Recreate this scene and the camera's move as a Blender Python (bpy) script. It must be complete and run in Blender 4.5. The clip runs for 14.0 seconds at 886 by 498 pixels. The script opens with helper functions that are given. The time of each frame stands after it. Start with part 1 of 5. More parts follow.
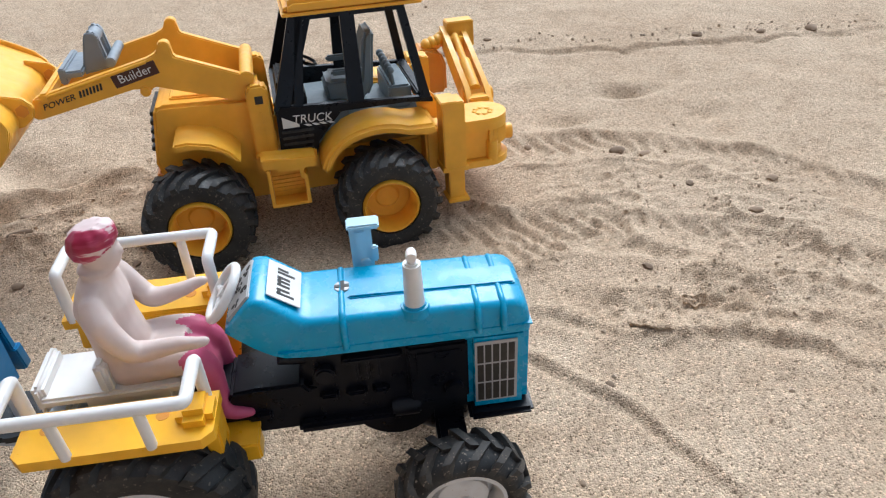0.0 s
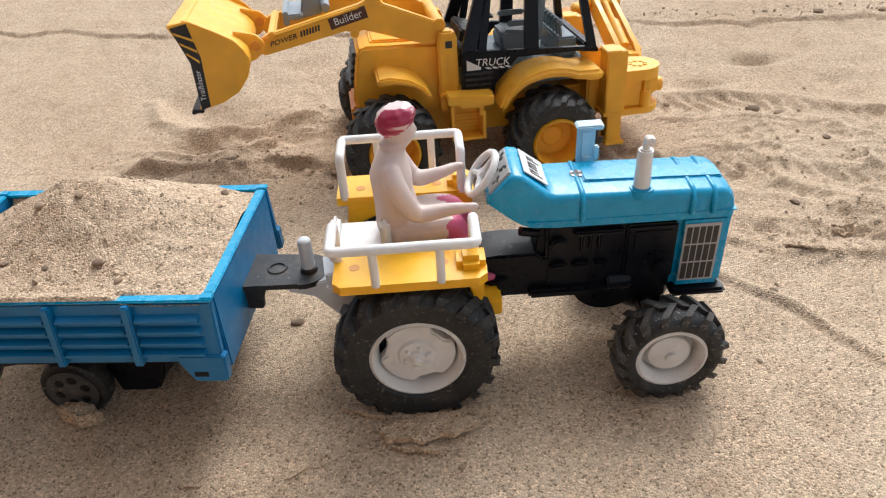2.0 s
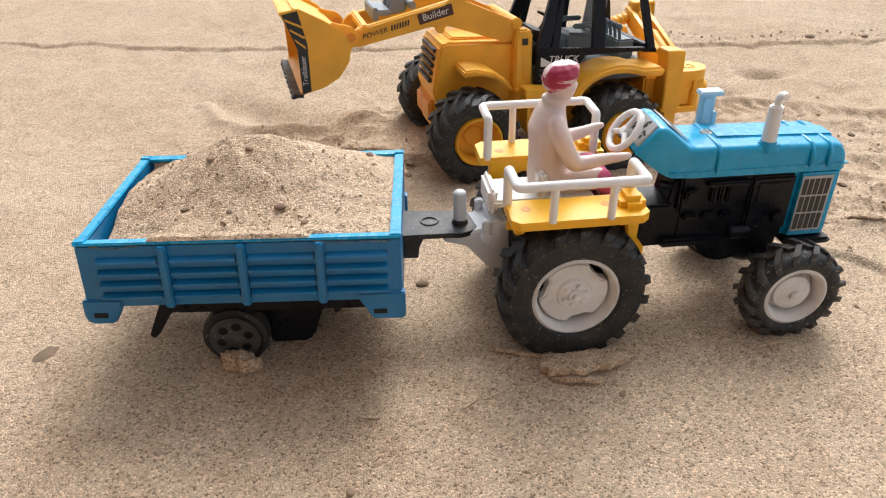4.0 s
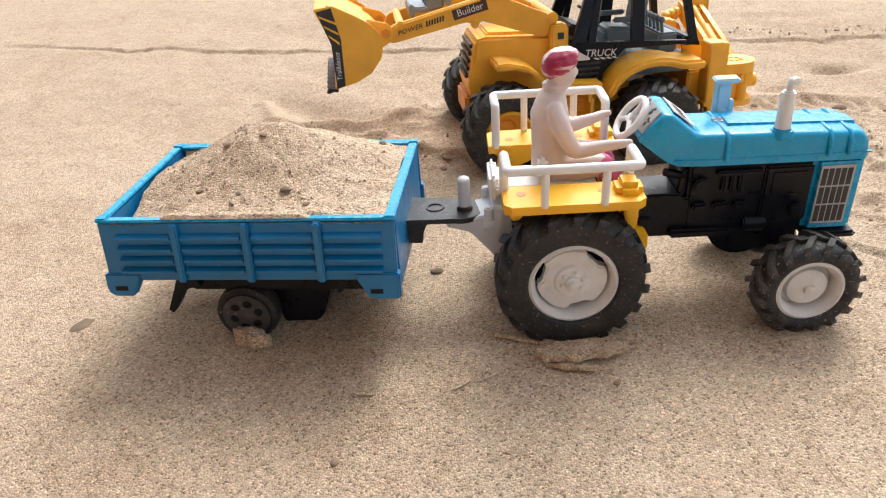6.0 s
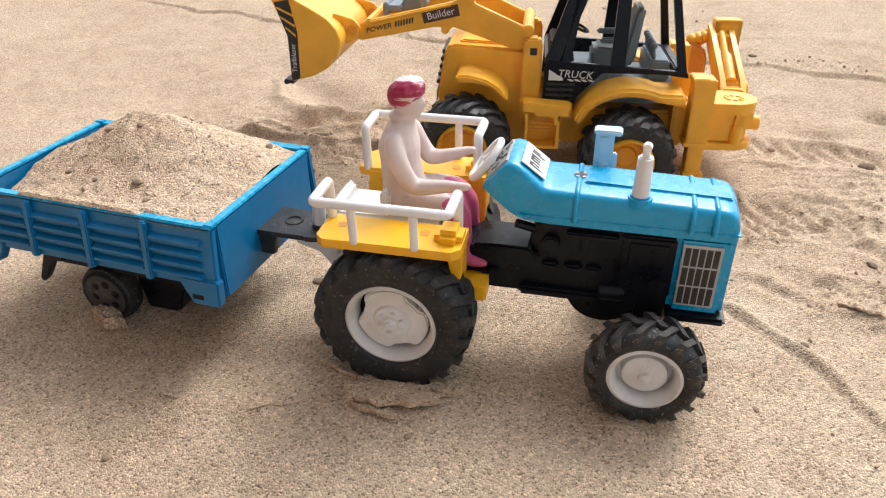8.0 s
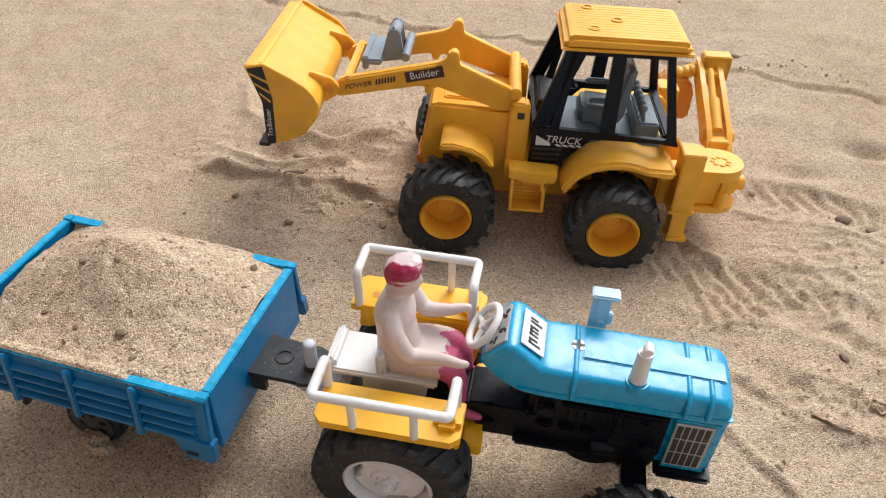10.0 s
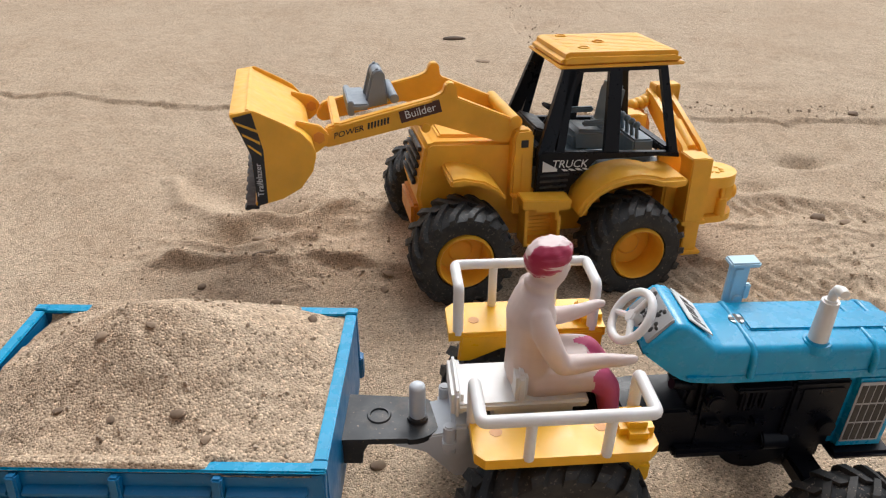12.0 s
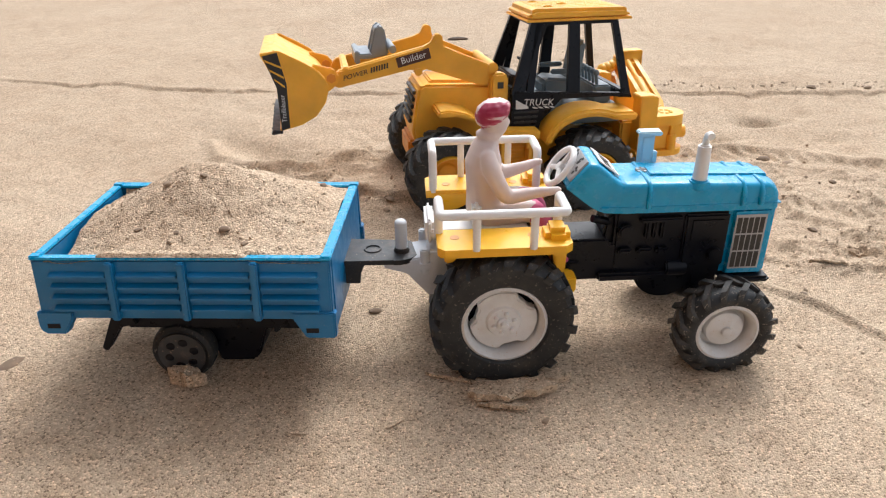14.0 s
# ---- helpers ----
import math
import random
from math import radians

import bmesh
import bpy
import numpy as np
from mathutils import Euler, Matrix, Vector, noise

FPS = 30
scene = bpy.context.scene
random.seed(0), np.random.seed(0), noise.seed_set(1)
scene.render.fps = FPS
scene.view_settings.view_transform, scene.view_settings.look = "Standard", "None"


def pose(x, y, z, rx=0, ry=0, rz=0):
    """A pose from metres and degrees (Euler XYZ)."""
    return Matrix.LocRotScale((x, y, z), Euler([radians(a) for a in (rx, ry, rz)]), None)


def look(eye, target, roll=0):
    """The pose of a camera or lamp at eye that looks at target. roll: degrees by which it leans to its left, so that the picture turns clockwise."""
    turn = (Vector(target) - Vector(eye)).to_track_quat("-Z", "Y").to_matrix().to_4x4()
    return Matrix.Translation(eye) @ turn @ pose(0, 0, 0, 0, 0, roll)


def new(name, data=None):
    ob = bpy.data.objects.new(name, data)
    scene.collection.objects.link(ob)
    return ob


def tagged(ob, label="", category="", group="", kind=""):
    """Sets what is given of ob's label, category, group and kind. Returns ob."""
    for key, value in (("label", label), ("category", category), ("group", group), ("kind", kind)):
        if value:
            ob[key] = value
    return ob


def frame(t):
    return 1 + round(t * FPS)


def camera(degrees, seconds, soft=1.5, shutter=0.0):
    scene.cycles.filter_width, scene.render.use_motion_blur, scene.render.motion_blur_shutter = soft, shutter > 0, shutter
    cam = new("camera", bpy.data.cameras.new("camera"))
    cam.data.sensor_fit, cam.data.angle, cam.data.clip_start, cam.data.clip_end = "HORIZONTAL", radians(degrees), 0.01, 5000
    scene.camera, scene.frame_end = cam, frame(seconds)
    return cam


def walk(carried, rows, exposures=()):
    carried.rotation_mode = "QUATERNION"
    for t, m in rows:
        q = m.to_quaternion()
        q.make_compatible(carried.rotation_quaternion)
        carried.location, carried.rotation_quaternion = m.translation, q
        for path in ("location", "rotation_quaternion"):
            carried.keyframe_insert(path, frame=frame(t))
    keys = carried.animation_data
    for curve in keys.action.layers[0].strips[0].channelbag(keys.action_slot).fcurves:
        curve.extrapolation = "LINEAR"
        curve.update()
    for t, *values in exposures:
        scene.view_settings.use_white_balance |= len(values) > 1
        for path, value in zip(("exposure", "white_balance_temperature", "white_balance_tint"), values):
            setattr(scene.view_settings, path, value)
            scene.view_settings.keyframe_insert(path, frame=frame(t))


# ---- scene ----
cam = camera(62.86, 14.0, soft=1.2)
# the path, in decimetres
PATH = [
    (0, (0.6903, -1.2628, 1.9307), (0.8642, 0.3835, 0.8083), -3.23),
    (0.5, (0.4983, -1.4001, 1.9831), (0.6098, 0.2609, 0.8747), -3.68),
    (1, (0.3068, -1.5488, 1.9820), (0.3553, 0.1167, 0.8757), -3.80),
    (1.5, (0.1452, -1.7068, 1.9373), (0.1521, -0.0541, 0.8110), -3.83),
    (2, (0.0779, -1.7675, 1.9034), (0.1034, -0.1088, 0.7862), -3.61),
    (2.5, (-0.0187, -1.8249, 1.8588), (0.0454, -0.1602, 0.7521), -3.31),
    (3, (-0.1350, -1.8212, 1.8183), (0.0219, -0.1371, 0.7510), -1.69),
    (3.5, (-0.3898, -1.9148, 1.7825), (-0.1706, -0.2049, 0.7684), -0.79),
    (4, (-0.7208, -2.0579, 1.7383), (-0.5162, -0.3447, 0.7269), -0.81),
    (4.2, (-0.8112, -2.0674, 1.7038), (-0.5841, -0.3556, 0.6947), -0.40),
    (6.3, (-0.1748, -2.1692, 1.6721), (-0.2785, -0.4314, 0.6875), -2.78),
    (6.5, (0.0076, -2.1400, 1.6386), (-0.1323, -0.4087, 0.6471), -1.77),
    (7, (0.4235, -1.9890, 1.5688), (0.2241, -0.2502, 0.6007), -0.24),
    (7.5, (0.6558, -1.9137, 1.6662), (0.3029, -0.2135, 0.6740), -0.60),
    (7.7, (0.6522, -1.9045, 1.7024), (0.2527, -0.2224, 0.6970), -0.51),
    (9.8, (0.4129, -1.3479, 2.4383), (0.1250, 0.1585, 1.1545), 1.59),
    (10, (0.3876, -1.3213, 2.5206), (0.1389, 0.1849, 1.2284), 1.81),
    (10.5, (0.1854, -1.2146, 2.6767), (0.0619, 0.3659, 1.4573), 1.94),
    (11, (-0.0132, -1.1114, 2.6247), (0.0061, 0.5545, 1.5183), 1.41),
    (11.5, (-0.2638, -1.0935, 2.3413), (-0.1398, 0.6200, 1.3173), 0.36),
    (12, (-0.4423, -1.2995, 1.9436), (-0.2884, 0.4363, 0.9622), 0.58),
    (12.5, (-0.5304, -1.5645, 1.6324), (-0.3507, 0.1782, 0.6678), 0.81),
    (13, (-0.5303, -1.8135, 1.6251), (-0.3689, -0.0413, 0.7123), 0.21),
    (13.5, (-0.4519, -2.0862, 1.7751), (-0.3299, -0.2905, 0.9029), -0.72),
    (14, (-0.3434, -2.2313, 1.7244), (-0.2466, -0.4458, 0.8285), -0.90),
]
DM = 0.1
walk(cam, [(t, look(Vector(eye) * DM, Vector(target) * DM, roll)) for t, eye, target, roll in PATH],
     exposures=[(0, 0.34, 5670, 7), (0.5, 0.39, 5870, 8), (1.5, 0.41, 6120, 9), (3.5, 0.59, 6220, 10), (4.2, 0.58, 6270, 10), (6.5, 0.72, 6220, 10), (7.5, 0.69, 6220, 10),
                (10, 0.31, 6220, 10), (11, 0.11, 6220, 10), (11.7, 0.14, 6220, 10), (12.5, 0.29, 6020, 9), (13, 0.69, 5670, 8), (13.5, 0.6, 5920, 9), (14, 0.57, 6120, 10)])

# ---- light: open shade under a bright, hazy sky ----
world = bpy.data.worlds.new("world")
scene.world = world
world.use_nodes = True
wn = world.node_tree
sky = wn.nodes.new("ShaderNodeTexSky")
sky.sky_type = 'NISHITA'
sky.sun_disc = False
sky.sun_elevation = radians(52)
sky.sun_rotation = radians(23)
sky.dust_density = 4.0
sky.air_density = 1.0
wn.nodes["Background"].inputs["Strength"].default_value = 0.15
haze = wn.nodes.new("ShaderNodeHueSaturation")
haze.inputs["Saturation"].default_value = 0.2
wn.links.new(sky.outputs[0], haze.inputs["Color"])
wn.links.new(haze.outputs["Color"], wn.nodes["Background"].inputs["Color"])
sun = new("sun", bpy.data.lights.new("sun", 'SUN'))
sun.data.energy = 1.5
sun.data.angle = radians(30)
sun.data.color = (1.0, 0.96, 0.91)
sun.matrix_world = look((0.55, 1.5, 1.7), (0, 0.1, 0))

# ---- materials ----
CM = 0.01


def material(name):
    m = bpy.data.materials.new(name)
    m.use_nodes = True
    return m, m.node_tree, m.node_tree.nodes["Principled BSDF"]


def node(nt, kind, **inputs):
    n = nt.nodes.new(kind)
    for k, v in inputs.items():
        n.inputs[k.replace("_", " ")].default_value = v
    return n


def coords(nt):
    return nt.nodes.new("ShaderNodeTexCoord").outputs["Object"]


def noise_tex(nt, scale, detail=4.0, rough=0.6):
    n = node(nt, "ShaderNodeTexNoise", Scale=scale, Detail=detail, Roughness=rough)
    nt.links.new(coords(nt), n.inputs["Vector"])
    return n.outputs["Fac"]


def ramp(nt, fac, stops):
    r = nt.nodes.new("ShaderNodeValToRGB")
    els = r.color_ramp.elements
    while len(els) < len(stops):
        els.new(0.5)
    for e, (p, c) in zip(els, stops):
        e.position = p
        e.color = (*c, 1) if len(c) == 3 else c
    nt.links.new(fac, r.inputs["Fac"])
    return r.outputs["Color"]


def mix(nt, fac, a, b, blend='MIX'):
    n = nt.nodes.new("ShaderNodeMix")
    n.data_type = 'RGBA'
    n.blend_type = blend
    for sock, v in ((n.inputs["Factor"], fac), (n.inputs["A"], a), (n.inputs["B"], b)):
        if hasattr(v, "is_output"):
            nt.links.new(v, sock)
        else:
            sock.default_value = v if isinstance(v, float) else (*v, 1)
    return n.outputs["Result"]


def bump(nt, bsdf, height, strength, distance, before=None):
    b = node(nt, "ShaderNodeBump", Strength=strength, Distance=distance)
    nt.links.new(height, b.inputs["Height"])
    if before is not None:
        nt.links.new(before, b.inputs["Normal"])
    nt.links.new(b.outputs["Normal"], bsdf.inputs["Normal"])
    return b.outputs["Normal"]


SAND_DUST = (0.42, 0.29, 0.19)


def plastic(name, colour, rough=0.38, dust=0.25, waxy=0.0, wear=0.12):
    """Moulded toy plastic: slight mottling, scuffs and a film of sand dust in patches."""
    m, nt, b = material(name)
    dark = tuple(c * (1 - wear) for c in colour)
    light = tuple(min(1, c * (1 + 0.6 * wear) + 0.002) for c in colour)
    base = ramp(nt, noise_tex(nt, 60, 3), [(0.3, dark), (0.7, light)])
    film = ramp(nt, noise_tex(nt, 130, 6, 0.7), [(0.5, (0, 0, 0)), (0.8, (dust, dust, dust))])
    specks = ramp(nt, noise_tex(nt, 900, 2, 0.5), [(0.69, (0, 0, 0)), (0.73, (dust * 1.6,) * 3)])
    base = mix(nt, film, base, SAND_DUST)
    base = mix(nt, specks, base, tuple(c * 1.3 for c in SAND_DUST))
    nt.links.new(base, b.inputs["Base Color"])
    r = ramp(nt, noise_tex(nt, 200, 5), [(0.3, (rough - 0.08,) * 3), (0.75, (rough + 0.18,) * 3)])
    nt.links.new(r, b.inputs["Roughness"])
    b.inputs["Specular IOR Level"].default_value = 0.5
    if waxy:
        b.inputs["Subsurface Weight"].default_value = waxy
        b.inputs["Subsurface Radius"].default_value = (1.0, 0.7, 0.5)
        b.inputs["Subsurface Scale"].default_value = 0.0015
    bump(nt, b, noise_tex(nt, 350, 4), 0.12, 0.0004)
    return m


def rubber(name, dusty):
    m, nt, b = material(name)
    base = ramp(nt, noise_tex(nt, 90, 4), [(0.3, (0.008, 0.009, 0.010)), (0.75, (0.022, 0.024, 0.025))])
    patch = ramp(nt, noise_tex(nt, 75, 8, 0.75), [(0.52, (0, 0, 0)), (0.78, (dusty,) * 3)])
    grains = ramp(nt, noise_tex(nt, 800, 3, 0.6), [(0.62, (0, 0, 0)), (0.68, (dusty * 1.1,) * 3)])
    base = mix(nt, patch, base, (0.20, 0.16, 0.12))
    base = mix(nt, mix(nt, patch, grains, (0.0, 0.0, 0.0)), base, (0.5, 0.4, 0.3))
    nt.links.new(base, b.inputs["Base Color"])
    r = ramp(nt, noise_tex(nt, 120, 5), [(0.3, (0.42,) * 3), (0.7, (0.75,) * 3)])
    nt.links.new(r, b.inputs["Roughness"])
    bump(nt, b, noise_tex(nt, 600, 4), 0.25, 0.0004)
    return m


def sand(name, loose=1.0):
    """Fine dry sand: grains, pale and brown patches, a few dark specks."""
    m, nt, b = material(name)
    big = ramp(nt, noise_tex(nt, 9, 5, 0.6), [(0.3, (0.40, 0.290, 0.196)), (0.7, (0.53, 0.422, 0.31))])
    mid = ramp(nt, noise_tex(nt, 70, 6, 0.65), [(0.3, (0.39, 0.281, 0.188)), (0.72, (0.55, 0.437, 0.318))])
    base = mix(nt, 0.5, big, mid)
    cell = node(nt, "ShaderNodeTexVoronoi", Scale=1450, Randomness=1.0)
    slant = nt.nodes.new("ShaderNodeMapping")
    slant.inputs["Rotation"].default_value = (0.6, 0.45, 0.35)
    nt.links.new(coords(nt), slant.inputs["Vector"])
    nt.links.new(slant.outputs["Vector"], cell.inputs["Vector"])
    tone = nt.nodes.new("ShaderNodeSeparateColor")
    nt.links.new(cell.outputs["Color"], tone.inputs["Color"])
    grain = ramp(nt, tone.outputs["Red"], [(0.0, (0.36, 0.33, 0.30)), (0.18, (0.92, 0.91, 0.89)), (0.8, (1.27, 1.27, 1.26)), (1.0, (1.75, 1.73, 1.69))])
    base = mix(nt, 0.9, base, grain, 'MULTIPLY')
    clump = ramp(nt, noise_tex(nt, 330, 4, 0.65), [(0.3, (0.8, 0.78, 0.76)), (0.45, (1.0, 1.0, 1.0)), (0.7, (1.06, 1.06, 1.05))])
    base = mix(nt, 0.8, base, clump, 'MULTIPLY')
    nt.links.new(base, b.inputs["Base Color"])
    b.inputs["Roughness"].default_value = 0.95
    b.inputs["Specular IOR Level"].default_value = 0.2
    n1 = bump(nt, b, noise_tex(nt, 260, 6, 0.7), 0.38 * loose, 0.0012)
    n2 = bump(nt, b, noise_tex(nt, 90, 5, 0.6), 0.16 * loose, 0.003, n1)
    inv = node(nt, "ShaderNodeMath")
    inv.operation = 'MULTIPLY'
    inv.inputs[1].default_value = -1.0
    nt.links.new(cell.outputs["Distance"], inv.inputs[0])
    bump(nt, b, inv.outputs[0], 0.9 * loose, 0.0007, n2)
    return m


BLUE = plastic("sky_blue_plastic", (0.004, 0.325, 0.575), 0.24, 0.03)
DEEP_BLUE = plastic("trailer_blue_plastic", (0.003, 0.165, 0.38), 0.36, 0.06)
YELLOW = plastic("yellow_plastic", (0.90, 0.47, 0.008), 0.34, 0.05, 0.1)
AMBER = plastic("digger_yellow_plastic", (0.88, 0.45, 0.03), 0.40, 0.06, 0.15)
ORANGE_DEEP = plastic("orange_plastic", (0.70, 0.28, 0.025), 0.4, 0.1, 0.1)
WHITE = plastic("white_plastic", (0.78, 0.77, 0.75), 0.35, 0.07, 0.1)
WHEEL_WHITE = plastic("grubby_white_plastic", (0.74, 0.73, 0.71), 0.4, 0.35)
PALE = plastic("pale_grey_plastic", (0.62, 0.66, 0.70), 0.35, 0.1)
PALE_BLUE = plastic("pale_blue_plastic", (0.45, 0.66, 0.78), 0.35, 0.05)
GREY = plastic("grey_blue_plastic", (0.16, 0.21, 0.24), 0.4, 0.06)
LINK_GREY = plastic("link_grey_plastic", (0.24, 0.28, 0.32), 0.4, 0.06)
BLACK = plastic("black_plastic", (0.004, 0.005, 0.009), 0.3, 0.01)
BLACK.node_tree.nodes["Principled BSDF"].inputs["Specular IOR Level"].default_value = 0.22
CHARCOAL = plastic("charcoal_plastic", (0.012, 0.015, 0.018), 0.42, 0.2)
HUBCAP = plastic("dull_grey_plastic", (0.05, 0.052, 0.055), 0.42, 0.3)
SKIN = plastic("unpainted_doll_plastic", (0.66, 0.545, 0.50), 0.45, 0.08, 0.2)
CRIMSON = plastic("crimson_paint", (0.42, 0.03, 0.09), 0.45, 0.05)
PINK = plastic("pink_paint", (0.55, 0.09, 0.2), 0.45, 0.05)
STICKER = plastic("black_sticker", (0.02, 0.018, 0.016), 0.45, 0.08)
STICKER_WHITE = plastic("white_sticker", (0.72, 0.72, 0.70), 0.45, 0.08)
SILVER = plastic("silver_sticker", (0.42, 0.42, 0.42), 0.35, 0.2)
MAROON = plastic("maroon_sticker", (0.07, 0.022, 0.012), 0.4, 0.05)
STEEL = plastic("screw_steel", (0.35, 0.35, 0.35), 0.3, 0.2)
STEEL.node_tree.nodes["Principled BSDF"].inputs["Metallic"].default_value = 0.9
RUBBER = rubber("dusty_rubber", 0.45)
RUBBER_CLEAN = rubber("black_rubber", 0.22)
SAND = sand("dry_sand")
HEAP_SAND = sand("heaped_sand", 0.75)
CLOD = plastic("dry_earth_clod", (0.30, 0.215, 0.145), 0.95, 0.5)
CRUMB = plastic("dry_sand_crumb", (0.47, 0.365, 0.265), 0.95, 0.5)
DARK_CLOD = plastic("dark_earth_clod", (0.20, 0.14, 0.095), 0.95, 0.5)
TWIG = plastic("dry_twig", (0.10, 0.065, 0.04), 0.8, 0.3)


# painted headcloth: crimson with pale unpainted folds
def streaked():
    m, nt, b = material("streaked_crimson_cloth_paint")
    stretch = nt.nodes.new("ShaderNodeMapping")
    stretch.inputs["Rotation"].default_value = (0.3, 0.75, 0.5)
    stretch.inputs["Scale"].default_value = (45, 120, 330)
    nt.links.new(coords(nt), stretch.inputs["Vector"])
    folds = node(nt, "ShaderNodeTexNoise", Scale=1.0, Detail=3.0, Roughness=0.55)
    nt.links.new(stretch.outputs["Vector"], folds.inputs["Vector"])
    base = ramp(nt, folds.outputs["Fac"], [(0.43, (0.33, 0.015, 0.06)), (0.485, (0.42, 0.05, 0.11)), (0.515, (0.66, 0.50, 0.49)), (0.9, (0.70, 0.60, 0.57))])
    nt.links.new(base, b.inputs["Base Color"])
    b.inputs["Roughness"].default_value = 0.42
    bump(nt, b, folds.outputs["Fac"], 0.35, 0.0008)
    return m


TURBAN = streaked()


# ---- building helpers; all sizes below are in centimetres ----
def thing(name, label, category, at=(0, 0, 0), turn=(0, 0, 0), group="", kind=""):
    e = new(name)
    e.empty_display_size = 0.01
    e.matrix_basis = pose(at[0] * CM, at[1] * CM, at[2] * CM, *turn)
    return tagged(e, label, category, group, kind)


def mesh_of(name, bm, mats):
    bmesh.ops.recalc_face_normals(bm, faces=bm.faces)
    bmesh.ops.scale(bm, vec=(CM, CM, CM), verts=bm.verts)
    for f in bm.faces:
        f.smooth = True
    for e in bm.edges:
        if len(e.link_faces) == 2 and e.calc_face_angle(0) > 0.7:
            e.smooth = False
    me = bpy.data.meshes.new(name)
    bm.to_mesh(me)
    bm.free()
    for m in mats if isinstance(mats, (list, tuple)) else [mats]:
        me.materials.append(m)
    return me


def part(name, bm, mat, parent=None, label=""):
    ob = new(name, mesh_of(name, bm, mat))
    ob.parent = parent
    return tagged(ob, label)


def solo(name, bm, mat, label, category, group="", kind="", at=(0, 0, 0), turn=(0, 0, 0)):
    ob = new(name, mesh_of(name, bm, mat))
    ob.matrix_basis = pose(at[0] * CM, at[1] * CM, at[2] * CM, *turn)
    return tagged(ob, label, category, group, kind)


def join(bm, tmp):
    me = bpy.data.meshes.new("tmp")
    tmp.to_mesh(me)
    tmp.free()
    bm.from_mesh(me)
    bpy.data.meshes.remove(me)
    return bm


def bevelled(tmp, bev, seg=2, angle=0.5):
    if bev:
        edges = [e for e in tmp.edges if len(e.link_faces) == 2 and e.calc_face_angle(0) > angle]
        bmesh.ops.bevel(tmp, geom=edges, offset=bev, segments=seg, affect='EDGES', clamp_overlap=True)
    return tmp


def box(x0, x1, y0, y1, z0, z1, bev=0.0, bm=None, seg=2, turn=None):
    t = bmesh.new()
    bmesh.ops.create_cube(t, size=1)
    m = Matrix.Translation(((x0 + x1) / 2, (y0 + y1) / 2, (z0 + z1) / 2))
    if turn:
        m = m @ Euler([radians(a) for a in turn]).to_matrix().to_4x4()
    bmesh.ops.transform(t, matrix=m @ Matrix.Diagonal((x1 - x0, y1 - y0, z1 - z0, 1)), verts=t.verts)
    bevelled(t, bev, seg)
    return join(bm if bm is not None else bmesh.new(), t)


def prism(profile, y0, y1, bev=0.0, bm=None, seg=2, angle=0.5, taper=None):
    """A plate with an outline in x and z, from y0 to y1; taper maps (x, z, side) to another y."""
    t = bmesh.new()
    a = [t.verts.new((x, y0 if not taper else taper(x, z, y0), z)) for x, z in profile]
    b = [t.verts.new((x, y1 if not taper else taper(x, z, y1), z)) for x, z in profile]
    n = len(profile)
    t.faces.new(a)
    t.faces.new(b[::-1])
    for i in range(n):
        t.faces.new((a[i], b[i], b[(i + 1) % n], a[(i + 1) % n]))
    bmesh.ops.recalc_face_normals(t, faces=t.faces)
    bevelled(t, bev, seg, angle)
    return join(bm if bm is not None else bmesh.new(), t)


def cyl(p0, p1, r0, r1=None, n=24, bev=0.0, bm=None):
    t = bmesh.new()
    p0, p1 = Vector(p0), Vector(p1)
    d = p1 - p0
    bmesh.ops.create_cone(t, cap_ends=True, segments=n, radius1=r0, radius2=r0 if r1 is None else r1, depth=d.length)
    bevelled(t, bev, 2, 0.9)
    bmesh.ops.transform(t, matrix=Matrix.Translation((p0 + p1) / 2) @ d.to_track_quat('Z', 'Y').to_matrix().to_4x4(), verts=t.verts)
    return join(bm if bm is not None else bmesh.new(), t)


def ball(c, r, bm=None, n=16):
    t = bmesh.new()
    bmesh.ops.create_uvsphere(t, u_segments=n, v_segments=max(6, n * 2 // 3), radius=1)
    r = (r, r, r) if isinstance(r, (int, float)) else r
    bmesh.ops.transform(t, matrix=Matrix.Translation(c) @ Matrix.Diagonal((*r, 1)), verts=t.verts)
    return join(bm if bm is not None else bmesh.new(), t)


def rings(bm, loops, closed=False, caps=True):
    """Skin through loops of points with equal counts."""
    vs = [[bm.verts.new(p) for p in loop] for loop in loops]
    n = len(vs[0])
    for a, b in zip(vs, vs[1:] + ([vs[0]] if closed else [])):
        for i in range(n):
            bm.faces.new((a[i], a[(i + 1) % n], b[(i + 1) % n], b[i]))
    if caps and not closed:
        bm.faces.new(vs[0][::-1])
        bm.faces.new(vs[-1])
    return bm


def lathe(profile, c, n=40, bm=None, closed=True):
    """Turn (radius, y) pairs round an axis along y through c."""
    t = bmesh.new()
    loops = []
    for k in range(n):
        a = 2 * math.pi * k / n
        loops.append([(c[0] + r * math.cos(a), c[1] + y, c[2] + r * math.sin(a)) for r, y in profile])
    vs = [[t.verts.new(p) for p in loop] for loop in loops]
    m = len(profile)
    for k in range(n):
        a, b = vs[k], vs[(k + 1) % n]
        for i in range(m if closed else m - 1):
            j = (i + 1) % m
            t.faces.new((a[i], b[i], b[j], a[j]))
    bmesh.ops.remove_doubles(t, verts=t.verts, dist=1e-4)
    return join(bm if bm is not None else bmesh.new(), t)


